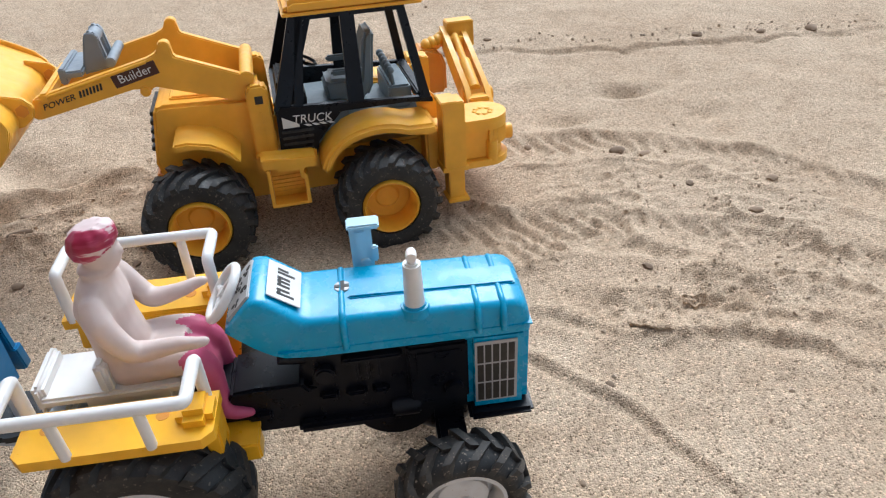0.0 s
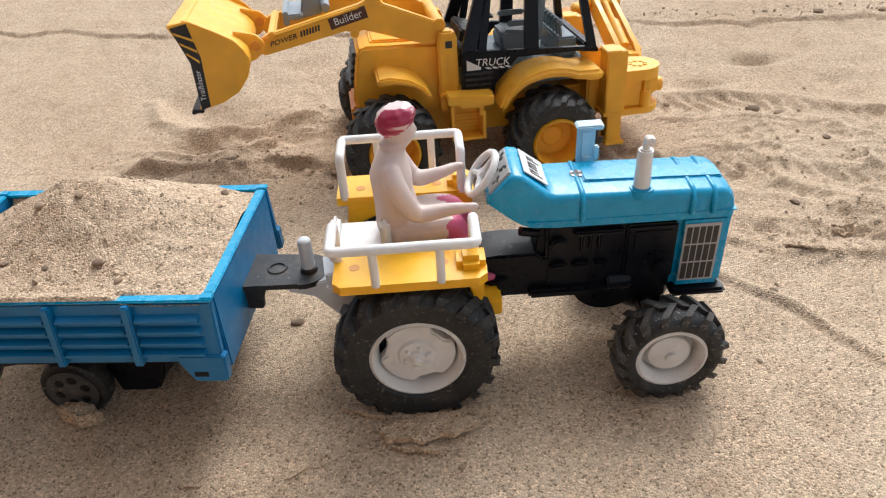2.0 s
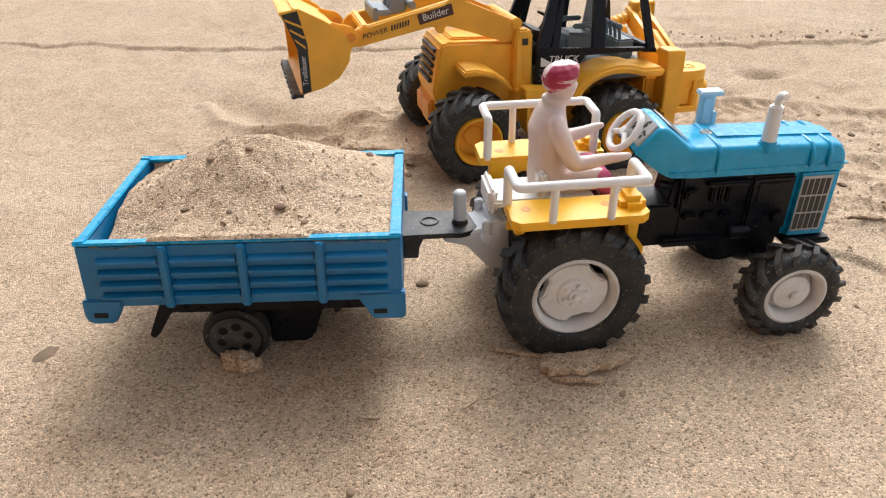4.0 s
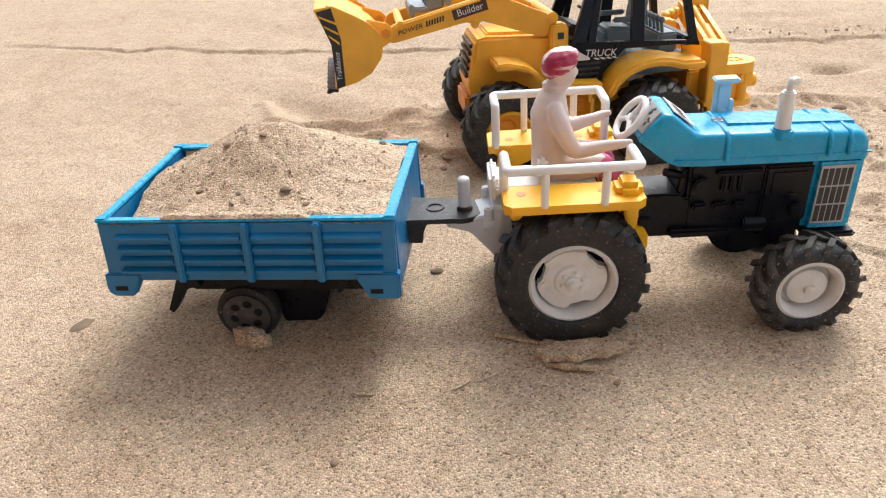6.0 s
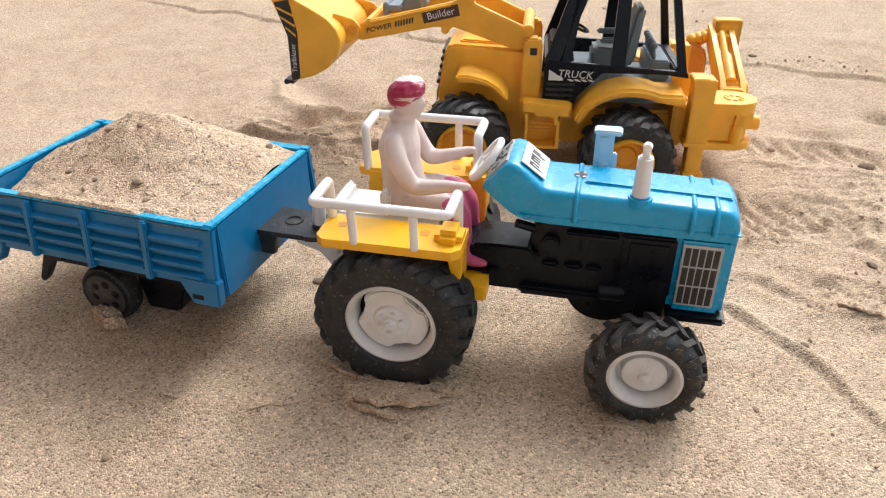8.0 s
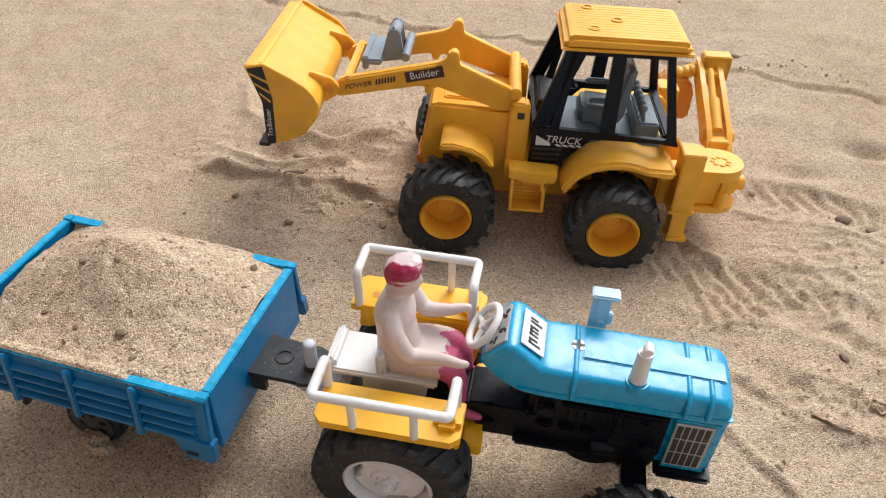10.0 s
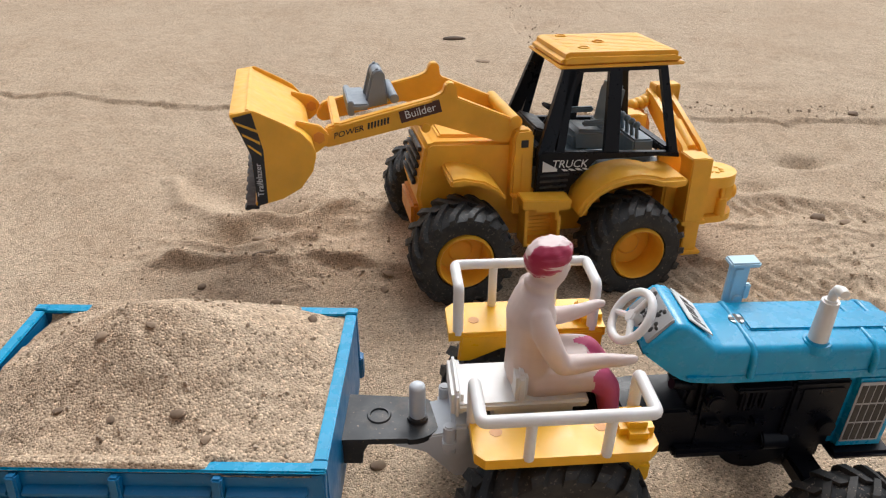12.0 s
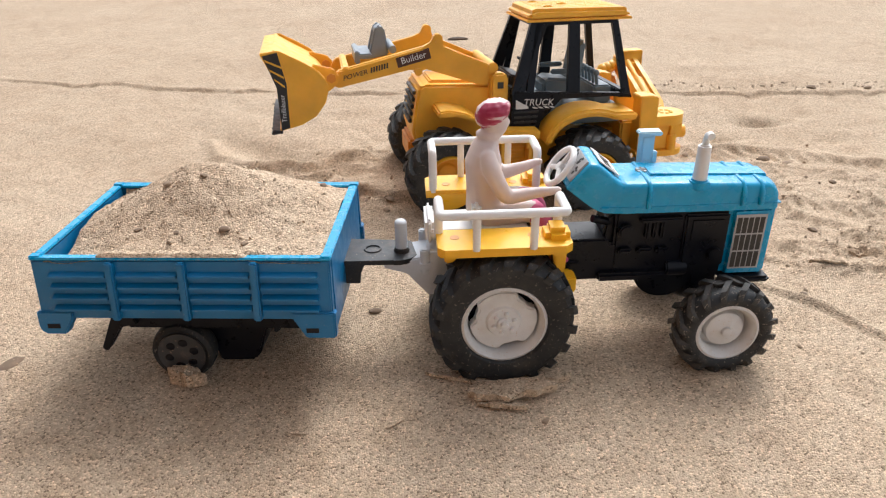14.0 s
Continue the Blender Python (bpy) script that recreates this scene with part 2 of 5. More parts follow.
def tube(points, r, n=12, bm=None, soft=0.0):
    """A round bar along a bent line; soft rounds its corners."""
    pts = [Vector(p) for p in points]
    if soft:
        out = [pts[0]]
        for a, b, c in zip(pts, pts[1:], pts[2:]):
            u, v = (a - b).normalized() * soft, (c - b).normalized() * soft
            for k in range(5):
                s = k / 4
                out.append((1 - s) ** 2 * (b + u) + 2 * s * (1 - s) * b + s * s * (b + v))
        pts = out + [pts[-1]]
    t = bmesh.new()
    loops, side = [], None
    for i, p in enumerate(pts):
        d = (pts[min(i + 1, len(pts) - 1)] - pts[max(i - 1, 0)]).normalized()
        side = d.orthogonal().normalized() if side is None else (side - d * side.dot(d)).normalized()
        up = d.cross(side)
        rr = r[i] if isinstance(r, (list, tuple)) else r
        loops.append([p + rr * (math.cos(2 * math.pi * k / n) * side + math.sin(2 * math.pi * k / n) * up) for k in range(n)])
    rings(t, loops)
    return join(bm if bm is not None else bmesh.new(), t)


def words(text, size, mat, parent, name, at, turn, thick=0.015, shear=0.0, wide=1.0, label=""):
    c = bpy.data.curves.new("words", 'FONT')
    c.body, c.size, c.shear, c.extrude, c.align_x, c.align_y = text, size * CM, shear, thick * CM, 'CENTER', 'CENTER'
    c.space_character, c.resolution_u = 1.0, 3
    ob = new("words", c)
    me = bpy.data.meshes.new_from_object(ob)
    bpy.data.objects.remove(ob)
    me.materials.clear()
    me.materials.append(mat)
    o = new(name, me)
    o.parent = parent
    o.matrix_basis = pose(at[0] * CM, at[1] * CM, at[2] * CM, *turn) @ Matrix.Diagonal((wide, 1, 1, 1))
    return tagged(o, label)


# ---- smooth random fields for the ground ----
def field(x, y, size, seed):
    u, v = x / size, y / size
    i, j = np.floor(u), np.floor(v)
    fu, fv = u - i, v - j
    fu, fv = fu * fu * (3 - 2 * fu), fv * fv * (3 - 2 * fv)

    def h(a, b):
        s = np.sin(a * 127.1 + b * 311.7 + seed * 74.7) * 43758.5453
        return s - np.floor(s)
    top = h(i, j) * (1 - fu) + h(i + 1, j) * fu
    low = h(i, j + 1) * (1 - fu) + h(i + 1, j + 1) * fu
    return 2 * (top * (1 - fv) + low * fv) - 1


def fractal(x, y, size, seed, octaves=4, gain=0.5):
    out, amp = 0, 1.0
    for k in range(octaves):
        c, s = math.cos(k * 0.9), math.sin(k * 0.9)
        out = out + amp * field(c * x + s * y, -s * x + c * y, size / 2 ** k, seed + k)
        amp *= gain
    return out


def hill(x, y, cx, cy, sx, sy=None, turn=0.0):
    c, s = math.cos(radians(turn)), math.sin(radians(turn))
    dx, dy = x - cx, y - cy
    return np.exp(-(((c * dx + s * dy) / sx) ** 2 + ((-s * dx + c * dy) / (sy or sx)) ** 2))


def along(x, y, line):
    """Way along a bent line and signed distance from it."""
    best, way, off, run = None, None, None, 0.0
    for (ax, ay), (bx, by) in zip(line, line[1:]):
        dx, dy = bx - ax, by - ay
        n = math.hypot(dx, dy)
        s = ((x - ax) * dx + (y - ay) * dy) / n
        sc = np.clip(s, 0, n)
        px, py = x - ax - sc * dx / n, y - ay - sc * dy / n
        d = np.hypot(px, py)
        side = np.sign(dx * py - dy * px)
        if best is None:
            best, way, off = d, run + sc, side * d
        else:
            nearer = d < best
            way, off, best = np.where(nearer, run + sc, way), np.where(nearer, side * d, off), np.minimum(d, best)
        run += n
    return way, off


def track(x, y, line, half, depth, rise, step, chev):
    """A wheel's track: a shallow trough with raised lips and slanting tread prints."""
    s, d = along(x, y, line)
    a = np.abs(d)
    d_in = 1 / (1 + np.exp((a - half) * 5))
    lips = np.exp(-((a - half - 0.45) / 0.4) ** 2)
    tread = np.sin(2 * math.pi * (s + 0.8 * a + 0.35 * field(s, d, 1.7, 6)) / step) * d_in * np.clip(0.45 + 0.9 * field(s, d, 2.4, 7), 0, 1)
    fade = np.clip(s / 2.0, 0, 1)
    return fade * (-depth * d_in + rise * lips * (0.6 + 0.6 * field(s, d, 1.3, 5)) + chev * tread)


def ledge(x, y, line, height, back, seed):
    """A pushed-up ridge of sand: a crumbling steep face on its near side, a long slope behind."""
    s, d = along(x, y, line)
    d = d + 0.4 * fractal(x, y, 2.4, seed, 3) + 0.10 * fractal(x, y, 0.5, seed + 5, 2)
    crest = np.where(d > 0, np.exp(-np.abs(d) / back), np.exp(-(d / 0.36) ** 2))
    fade = np.clip(s / 2.0, 0, 1)
    return fade * height * crest * np.clip(0.75 + 0.7 * field(s, d * 0.2, 2.6, seed + 9), 0.15, 1.4)


def lip(x, y, line, height, wide):
    """A soft raised rim of thrown-up sand along a bent line."""
    s, d = along(x, y, line)
    d = d + 0.25 * fractal(x, y, 1.6, 171, 3)
    return np.clip(s / 1.5, 0, 1) * height * np.exp(-(d / wide) ** 2) * (0.75 + 0.4 * field(s, d, 1.8, 173))


def groove(x, y, line, wide, depth, rise=0.0):
    s, d = along(x, y, line)
    return -depth * np.exp(-(d / wide) ** 2) * (0.7 + 0.5 * field(s, d, 2.0, 8)) + rise * np.exp(-((d - 2 * wide) / wide) ** 2) * (0.7 + 0.6 * field(s, d, 1.1, 9))


NEAR_TRACK = [(9, 16.4), (13, 16.0), (18, 15.3), (23, 13.4), (28, 9.8), (33, 5)]
FAR_TRACK = [(13, 24.6), (17, 24.2), (21.5, 23.6), (27, 20.6), (32, 15.5), (37, 9)]
THIRD_TRACK = [(12.5, 11.2), (16, 9.2), (20, 8.2), (24, 6.2), (29, 1.5)]
RIDGES = [([(11.5, 11.0), (13.5, 10.0), (15.3, 8.7), (17.5, 7.8), (20.5, 7.2), (23.0, 6.4), (25.5, 4.2), (29, 0.5)], 0.38, 1.5, 101),
          ([(11.8, 13.2), (15.5, 13.6), (18.6, 14.2), (21.5, 12.9), (24.5, 10.9), (28, 7.5), (32, 3)], 0.36, 1.6, 111),
          ([(12.5, 18.4), (16, 18.6), (19.5, 18.3), (23, 16.7), (27, 13.6), (31, 9.5)], 0.3, 1.3, 121),
          ([(13, 22.6), (17, 22.5), (21.4, 22.0), (25, 20.0), (29, 16.5), (33, 11)], 0.22, 1.0, 131),
          ([(14, 26.2), (19, 26.0), (23, 24.8), (28, 21.9), (32, 18.0)], 0.2, 1.6, 141)]
FAR_EDGE = [(-60, 56), (-45, 51.8), (-38, 49.1), (-33.9, 48), (-29.3, 47.4), (-24.4, 45.6), (-20.8, 43.9), (-13.4, 42.9), (-8, 42), (-0.8, 41.7), (8, 41.1), (17.5, 40.1), (22.5, 38.7), (27, 38.5), (33, 37.9), (40, 38), (60, 37.8)]
SIDE_LINE = [(12.2, 7.2), (13.6, 5.4), (14.9, 4.1), (15.8, 2.2), (16.8, 0.3), (18.5, -3.5)]


def ground_height(x, y):
    far = np.clip((np.hypot(x, y - 15) - 60) / 200, 0, 1)
    z = 0.12 + 0.32 * hill(x, y, -1, 1.5, 12, 6) + 0.85 / (1 + np.exp(-(y - 38) / 7))
    z = z - 0.55 / (1 + np.exp((y + 4.5) / 1.6)) * (0.6 + 0.4 * hill(x, y, -8, -5, 9))
    z = z + 0.14 * fractal(x, y, 9, 1, 3) + 0.05 * fractal(x, y, 2.2, 4, 3)
    rough = hill(x, y, 21, 14, 11, 10) + 0.7 * hill(x, y, -9, 21, 9, 7) + 0.25
    rough = rough + 0.35 * hill(x, y, 12, 55, 8, 22)
    z = z + 0.07 * rough * fractal(x, y, 1.8, 11, 4, 0.6)
    ridged = 1 - np.abs(fractal(x, y, 3.2, 21, 3))
    z = z + 0.1 * hill(x, y, 22, 11, 9, 7) * ridged + 0.22 * hill(x, y, -9, 21, 6, 5) * ridged
    churned = np.clip(1.5 * fractal(x, y, 4.5, 81, 2) + 0.35, 0, 1) + 0.9 * hill(x, y, 21.8, 9.6, 2.8, 1.6, -20) + 0.7 * hill(x, y, 26, 14.5, 2.4, 1.6, -30) + 0.8 * hill(x, y, -9, 20, 5, 4)
    z = z + 0.3 * np.clip(rough - 0.25, 0, 1.0) * churned * (1 - np.abs(fractal(0.8 * x + 0.5 * y, 1.5 * y - 0.6 * x, 1.9, 15, 5, 0.62))) ** 2
    for line, high, back, seed in RIDGES:
        z = z + ledge(x, y, line, high, back, seed)
    z = z - 0.32 * hill(x, y, 21.8, 9.6, 3.0, 1.3, -20) - 0.2 * hill(x, y, 26, 14.5, 2.4, 1.4, -30)
    z = z + track(x, y, NEAR_TRACK, 1.6, 0.3, 0.16, 1.15, 0.17)
    z = z + track(x, y, FAR_TRACK, 1.6, 0.2, 0.12, 1.15, 0.16)
    z = z + track(x, y, THIRD_TRACK, 1.1, 0.16, 0.1, 0.9, 0.08)
    z = z + groove(x + 0.3 * fractal(x, y, 1.2, 91, 2), y + 0.5 * fractal(x, y, 1.5, 95, 3), FAR_EDGE, 0.34, 0.24, 0.18)
    z = z + groove(x, y, SIDE_LINE, 0.2, 0.2, 0.2)
    for k in range(4):
        z = z + groove(x, y, [(11.6 + 0.5 * k, 19.3 - 0.5 * k), (12.0 + 0.55 * k, 16.5), (12.4 + 0.9 * k, 13.2 + 0.4 * k)], 0.22, 0.24, 0.12)
    # scoops dug by the bucket, each with a raised lip, and the crumbling bank before them
    z = z - 0.95 * hill(x, y, -13.6, 28.6, 4.4, 1.7, -40) - 0.55 * hill(x, y, -10.8, 26.3, 2.2, 0.9)
    z = z + lip(x, y, [(-18.2, 32), (-16.5, 27.3), (-13.2, 25), (-9.5, 24.9), (-6.5, 26)], 0.75, 0.6)
    z = z - 0.75 * hill(x, y, -13.4, 23.2, 2.4, 0.95) - 0.4 * hill(x, y, -7.5, 23.4, 1.6, 0.8)
    z = z + lip(x, y, [(-17, 23.2), (-15.7, 22), (-12.9, 21.4), (-10.8, 22.2), (-8.5, 22.6)], 0.6, 0.5)
    z = z + ledge(x, y, [(-17.5, 20.6), (-14.5, 20.4), (-11.5, 20.6), (-8.5, 20.5), (-5.5, 19.9), (-2.6, 18.4)], 0.75, 1.3, 151)
    z = z + 0.3 * hill(x, y, -5.6, 27.5, 2.4, 3.0) * (1 - np.abs(fractal(x, y, 1.2, 161, 3))) ** 2
    z = z - 0.95 * hill(x, y, 24.4, 31.3, 1.7, 0.85) - 0.5 * hill(x, y, 19.3, 27.8, 1.8, 0.8) - 0.3 * hill(x, y, 28, 27, 1.5, 0.8, 20) + 0.12 * hill(x, y, 24.4, 31.6, 3.2, 2.2)
    z = z - 0.35 * hill(x, y, 12.5, 70, 2.5, 18, 10)
    # hollows pressed by the wheels, with sand pushed up beside them
    z = z - 0.25 * hill(x, y, 3.6, 17.5, 7.5, 2.0, 5) - 0.3 * hill(x, y, -10.5, 17.2, 5.5, 2.0, 5)
    grit = fractal(x, y, 0.8, 31, 4, 0.65)

    def crust(shape, height):
        g = np.clip(grit, -1, 1)
        return height / (1 + np.exp(-(shape - 0.38 + 0.22 * g) * 24)) * (0.85 + 0.3 * g) * (shape > 0.03)
        z = z + crust(hill(x, y, -3.6, 0.6, 1.2, 0.4, 40), 0.16) + crust(hill(x, y, -5.2, -1.5, 0.9, 0.5, -20), 0.1) + crust(hill(x, y, 17.2, 7.8, 1.2, 0.5, -25), 0.16) + crust(hill(x, y, 20, 9.6, 1.3, 0.6), 0.14)
    z = z + 0.25 * hill(x, y, 8.2, -0.7, 1.0, 0.5)
    return z * (1 - far) + far * (1.0 + 1.5 * field(x, y, 90, 3))


def axis_steps(lo, hi, step, out):
    mid = list(np.arange(lo, hi + 1e-6, step))
    left, right, d = [], [], step
    while (mid[-1] + sum(right)) < out:
        d *= 1.22
        right.append(d)
    r = list(mid[-1] + np.cumsum(right))
    l = list(mid[0] - np.cumsum(right))[::-1]
    return np.array(l + mid + r)


def sheet(xs, ys, fn):
    X, Y = np.meshgrid(xs, ys)
    Z = fn(X, Y)
    n, m = len(xs), len(ys)
    co = np.stack([X, Y, Z], -1).reshape(-1, 3) * CM
    i = np.arange((m - 1) * (n - 1))
    a = (i // (n - 1)) * n + i % (n - 1)
    faces = np.stack([a, a + 1, a + n + 1, a + n], 1)
    me = bpy.data.meshes.new("sheet")
    me.from_pydata(co.tolist(), [], faces.tolist())
    me.shade_smooth()
    return me


gm = sheet(axis_steps(-42, 42, 0.14, 4500), axis_steps(-11, 52, 0.14, 4500), ground_height)
gm.materials.append(SAND)
tagged(new("ground", gm), "dry pale brown sand ground with wheel tracks and ruts", "ground", kind="structure")


def gz(x, y):
    return float(ground_height(np.array([x], float), np.array([y], float))[0])


# unseen walls added behind and left of the camera to block sky and warm the shade
wall = box(-150, -4, -54, -44, -5, 130, 1.0)
WALL = plastic("shade_wall_brown", (0.20, 0.115, 0.065), 0.9, 0.2)
solo("shade_wall_south", wall, WALL, "unseen brown wall added to shade the near left sand", "wall", kind="structure")
wall = box(-75, -65, -44, 18, -5, 130, 1.0)
solo("shade_wall_west", wall, WALL, "unseen brown wall added to shade the near left sand", "wall", kind="structure")


# ---- wheels ----
def tyre_mesh(c, r, rim, half, rise, n=56):
    """A tractor tyre round an axis along y: rounded carcass and two rows of slanting lugs."""
    x = r - rise
    prof = [(rim, -half * 0.78), (rim + 0.10, -half * 0.92), ((rim + x) / 2, -half), (x - 0.22, -half * 0.95), (x - 0.05, -half * 0.72), (x, -half * 0.3),
            (x, half * 0.3), (x - 0.05, half * 0.72), (x - 0.22, half * 0.95), ((rim + x) / 2, half), (rim + 0.10, half * 0.92), (rim, half * 0.78)]
    return lathe(prof, c, n)


def add_lugs(wheel, c, r, half, lugs, rise, mat, skew=0.55, gap=0.46):
    """Slanting tread lugs, two rows round the tyre, sharing one mesh a row."""
    x = r - rise
    for row in (-1, 1):
        bm = bmesh.new()
        w = 2 * math.pi / lugs * gap / 2
        cross = []
        for s, (y, top, low) in enumerate(((-0.12 * half, r, x - 0.15), (0.45 * half, r, x - 0.15), (0.84 * half, r - 0.03, x - 0.25), (1.0 * half, r - 0.2, x - 0.32))):
            lean = skew * (y + 0.12 * half) / half * 2 * math.pi / lugs * 1.2
            wd = w * (1.0 if s < 3 else 0.8)
            cross.append([(q * math.cos(a), row * y, q * math.sin(a)) for q, a in ((low, lean - wd), (top, lean - wd * 0.72), (top, lean + wd * 0.72), (low, lean + wd))])
        rings(bm, cross)
        me = mesh_of("tread_lug", bm, mat)
        for k in range(lugs):
            o = new("tread_lug", me)
            o.parent = wheel
            o.matrix_basis = pose(c[0] * CM, c[1] * CM, c[2] * CM, 0, math.degrees(2 * math.pi * (k + (0.5 if row > 0 else 0)) / lugs), 0)


def white_wheel(parent, c, r, rim, half, lugs, rise, near, big):
    s = -1 if near else 1
    hub = lathe([(rim + 0.02, s * half * 0.80), (rim - 0.08, s * half * 0.86), (rim - 0.2, s * half * 0.66), (rim - 0.3, s * half * 0.05), (rim - 0.05, -s * half * 0.7), (rim + 0.02, -s * half * 0.7)], c, 48)
    w = part("wheel", hub, WHEEL_WHITE, parent, "grubby white plastic wheel rim")
    # disc closing the rim, black on big wheels for the shade in their openings
    part("wheel_back", lathe([(rim - 0.12, -s * 0.1), (0.001, -s * 0.1)], c, 40, closed=False), BLACK if big else WHEEL_WHITE, w)
    if big:
        disc = bmesh.new()
        out = []
        for k in range(48):
            a = 2 * math.pi * k / 48
            q = rim * (0.80 if abs(math.sin(1.5 * a + 0.4)) < 0.86 else 0.66)
            out.append((c[0] + q * math.cos(a), c[2] + q * math.sin(a)))
        y0, y1 = sorted((c[1] + s * half * 0.0, c[1] + s * half * 0.52))
        prism(out, y0, y1, 0.06, disc)
        lathe([(0.68, s * half * 0.5), (0.6, s * half * 0.64), (0.28, s * half * 0.66), (0.24, s * half * 0.76), (0.001, s * half * 0.78)], c, 28, disc, closed=False)
        d = part("wheel_disc", disc, PALE if not near else WHEEL_WHITE, w, "moulded hub disc with bolt heads")
        part("hub_cap", cyl((c[0], c[1] + s * half * 0.6, c[2]), (c[0], c[1] + s * half * 0.98, c[2]), 0.17, 0.13, 16, 0.04), WHITE, w)
        for k in range(6):
            a = 2 * math.pi * (k + 0.3) / 6
            p = (c[0] + 0.4 * math.cos(a), c[2] + 0.4 * math.sin(a))
            part("bolt_head", cyl((p[0], c[1] + s * half * 0.6, p[1]), (p[0], c[1] + s * half * 0.84, p[1]), 0.095, 0.075, 10, 0.03), WHITE, w)
    else:
        dome = lathe([(rim * 0.62, s * half * 0.0), (rim * 0.60, s * half * 0.4), (rim * 0.45, s * half * 0.58), (0.2, s * half * 0.62), (0.18, s * half * 0.8), (0.001, s * half * 0.86)], c, 32, closed=False)
        part("hub_dome", dome, WHEEL_WHITE, w)
    part("tyre", tyre_mesh(c, r, rim, half, rise), RUBBER_CLEAN if big else RUBBER, w, "black rubber tractor tyre dusted with sand")
    add_lugs(w, c, r, half, lugs, rise, RUBBER_CLEAN if big else RUBBER, 0.55, 0.58 if big else 0.46)


def digger_wheel(parent, c, r, near):
    s = -1 if near else 1
    rim, half = 1.32, 1.35
    hub = lathe([(rim + 0.03, s * half * 0.9), (rim - 0.07, s * half * 1.0), (rim - 0.14, s * half * 0.92), (rim - 0.22, s * half * 0.2), (rim - 0.24, -s * half * 0.1), (rim + 0.03, -s * half * 0.5)], c, 48)
    lathe([(rim - 0.2, s * half * 0.0), (0.6, -s * half * 0.02), (0.5, s * half * 0.05), (0.001, s * half * 0.06)], c, 36, hub, closed=False)
    w = part("wheel", hub, AMBER, parent, "deep yellow plastic wheel rim")
    part("tyre", tyre_mesh(c, r, rim, half, 0.17), RUBBER_CLEAN, w, "chunky black rubber tyre")
    add_lugs(w, c, r, half, 17, 0.17, RUBBER_CLEAN, 0.8, 0.5)


# ---- toy trailer ----
def build_trailer():
    t = thing("toy_trailer", "blue plastic toy tipping trailer loaded with sand", "toy trailer", (-11.0, 4.2, 0), (0, 0, -5.3))
    zb, zt, hx, hy = 3.45, 5.70, 5.2, 3.6
    for side in (-1, 1):
        y0, y1 = sorted((side * hy, side * (hy - 0.28)))
        bm = box(-hx - 0.2, hx, y0, y1, zb, zt, 0.05)
        # bottom brackets at both ends, each with a slot
        for xa, xb, zl in ((-hx - 0.32, -4.2, 2.86), (3.75, hx + 0.1, 2.75)):
            o = side * 0.10
            ya, yb = sorted((side * hy + o, side * (hy - 0.3)))
            prism([(xa, zl + 0.3), (xa + 0.08, zl + 0.1), (xa + 0.28, zl), (xb - 0.35, zl), (xb, zb + 0.05), (xb, zb + 0.3), (xa, zb + 0.3)] if xa < 0 else
                  [(xa, zb + 0.05), (xa + 0.45, zl), (xb - 0.05, zl), (xb, zl + 0.1), (xb, zb + 0.3), (xa, zb + 0.3)], ya, yb, 0.05, bm)
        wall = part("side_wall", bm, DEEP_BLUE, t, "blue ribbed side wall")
        pivot = Matrix.Translation((0, side * hy * CM, zt * CM))
        wall.matrix_basis = pivot @ pose(0, 0, 0, side * 6.5, 0, 0) @ pivot.inverted()
        face = side * hy
        for x in (-2.55, 0.0, 2.55):
            y0, y1 = sorted((face, face + side * 0.26))
            part("post", box(x - 0.14, x + 0.14, y0, y1, zb + 0.02, zt - 0.02, 0.05), DEEP_BLUE, wall)
        for x0, x1 in ((-4.75, -2.75), (-2.35, -0.2), (0.2, 2.35), (2.75, 4.75)):
            for k in range(4):
                z = zb + 0.48 + k * 0.42
                y0, y1 = face, face + side * 0.22
                rib = bmesh.new()
                pr = [(y0 - side * 0.01, z - 0.13), (y1, z - 0.11), (y1, z - 0.03), (y0 + side * 0.02, z + 0.08), (y0 - side * 0.01, z + 0.08)]
                rings(rib, [[(x, y, zz) for y, zz in pr] for x in (x0, x1)])
                part("rib", rib, DEEP_BLUE, wall)
        y0, y1 = sorted((side * (hy + 0.06), side * (hy - 0.34)))
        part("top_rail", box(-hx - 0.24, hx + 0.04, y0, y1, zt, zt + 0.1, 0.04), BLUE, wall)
        for xa, zl in ((-5.2, 3.08), (4.2, 2.95)):
            y0, y1 = sorted((face + side * 0.07, face + side * 0.115))
            # no opening is cut: the slot's shade is a black plate on the face
            part("slot", box(xa, xa + 0.5, y0, y1, zl, zl + 0.22, 0.02), BLACK, wall, "black plate standing for the shade in the bracket slot")
    for x, nm in ((hx - 0.15, "front_wall"), (-hx - 0.05, "tail_gate")):
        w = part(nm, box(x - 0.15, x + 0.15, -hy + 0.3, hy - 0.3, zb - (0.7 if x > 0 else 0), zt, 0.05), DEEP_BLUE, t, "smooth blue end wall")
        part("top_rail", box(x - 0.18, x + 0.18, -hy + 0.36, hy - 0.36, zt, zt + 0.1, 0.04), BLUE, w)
        for side in (-1, 1):
            part("corner_latch", box(x - 0.2, x + 0.2, side * (hy - 0.18) - 0.16, side * (hy - 0.18) + 0.16, zt + 0.06, zt + 0.14, 0.03), BLUE, w)
    part("bed", box(-hx + 0.2, hx - 0.2, -hy + 0.2, hy - 0.2, zb - 0.1, zb + 0.15), DEEP_BLUE, t)
    ch = box(-3.4, 4.4, -1.6, 1.6, 2.65, zb - 0.1, 0.06)
    box(-2.2, 1.2, -2.2, 2.2, 2.2, 2.9, 0.1, ch)
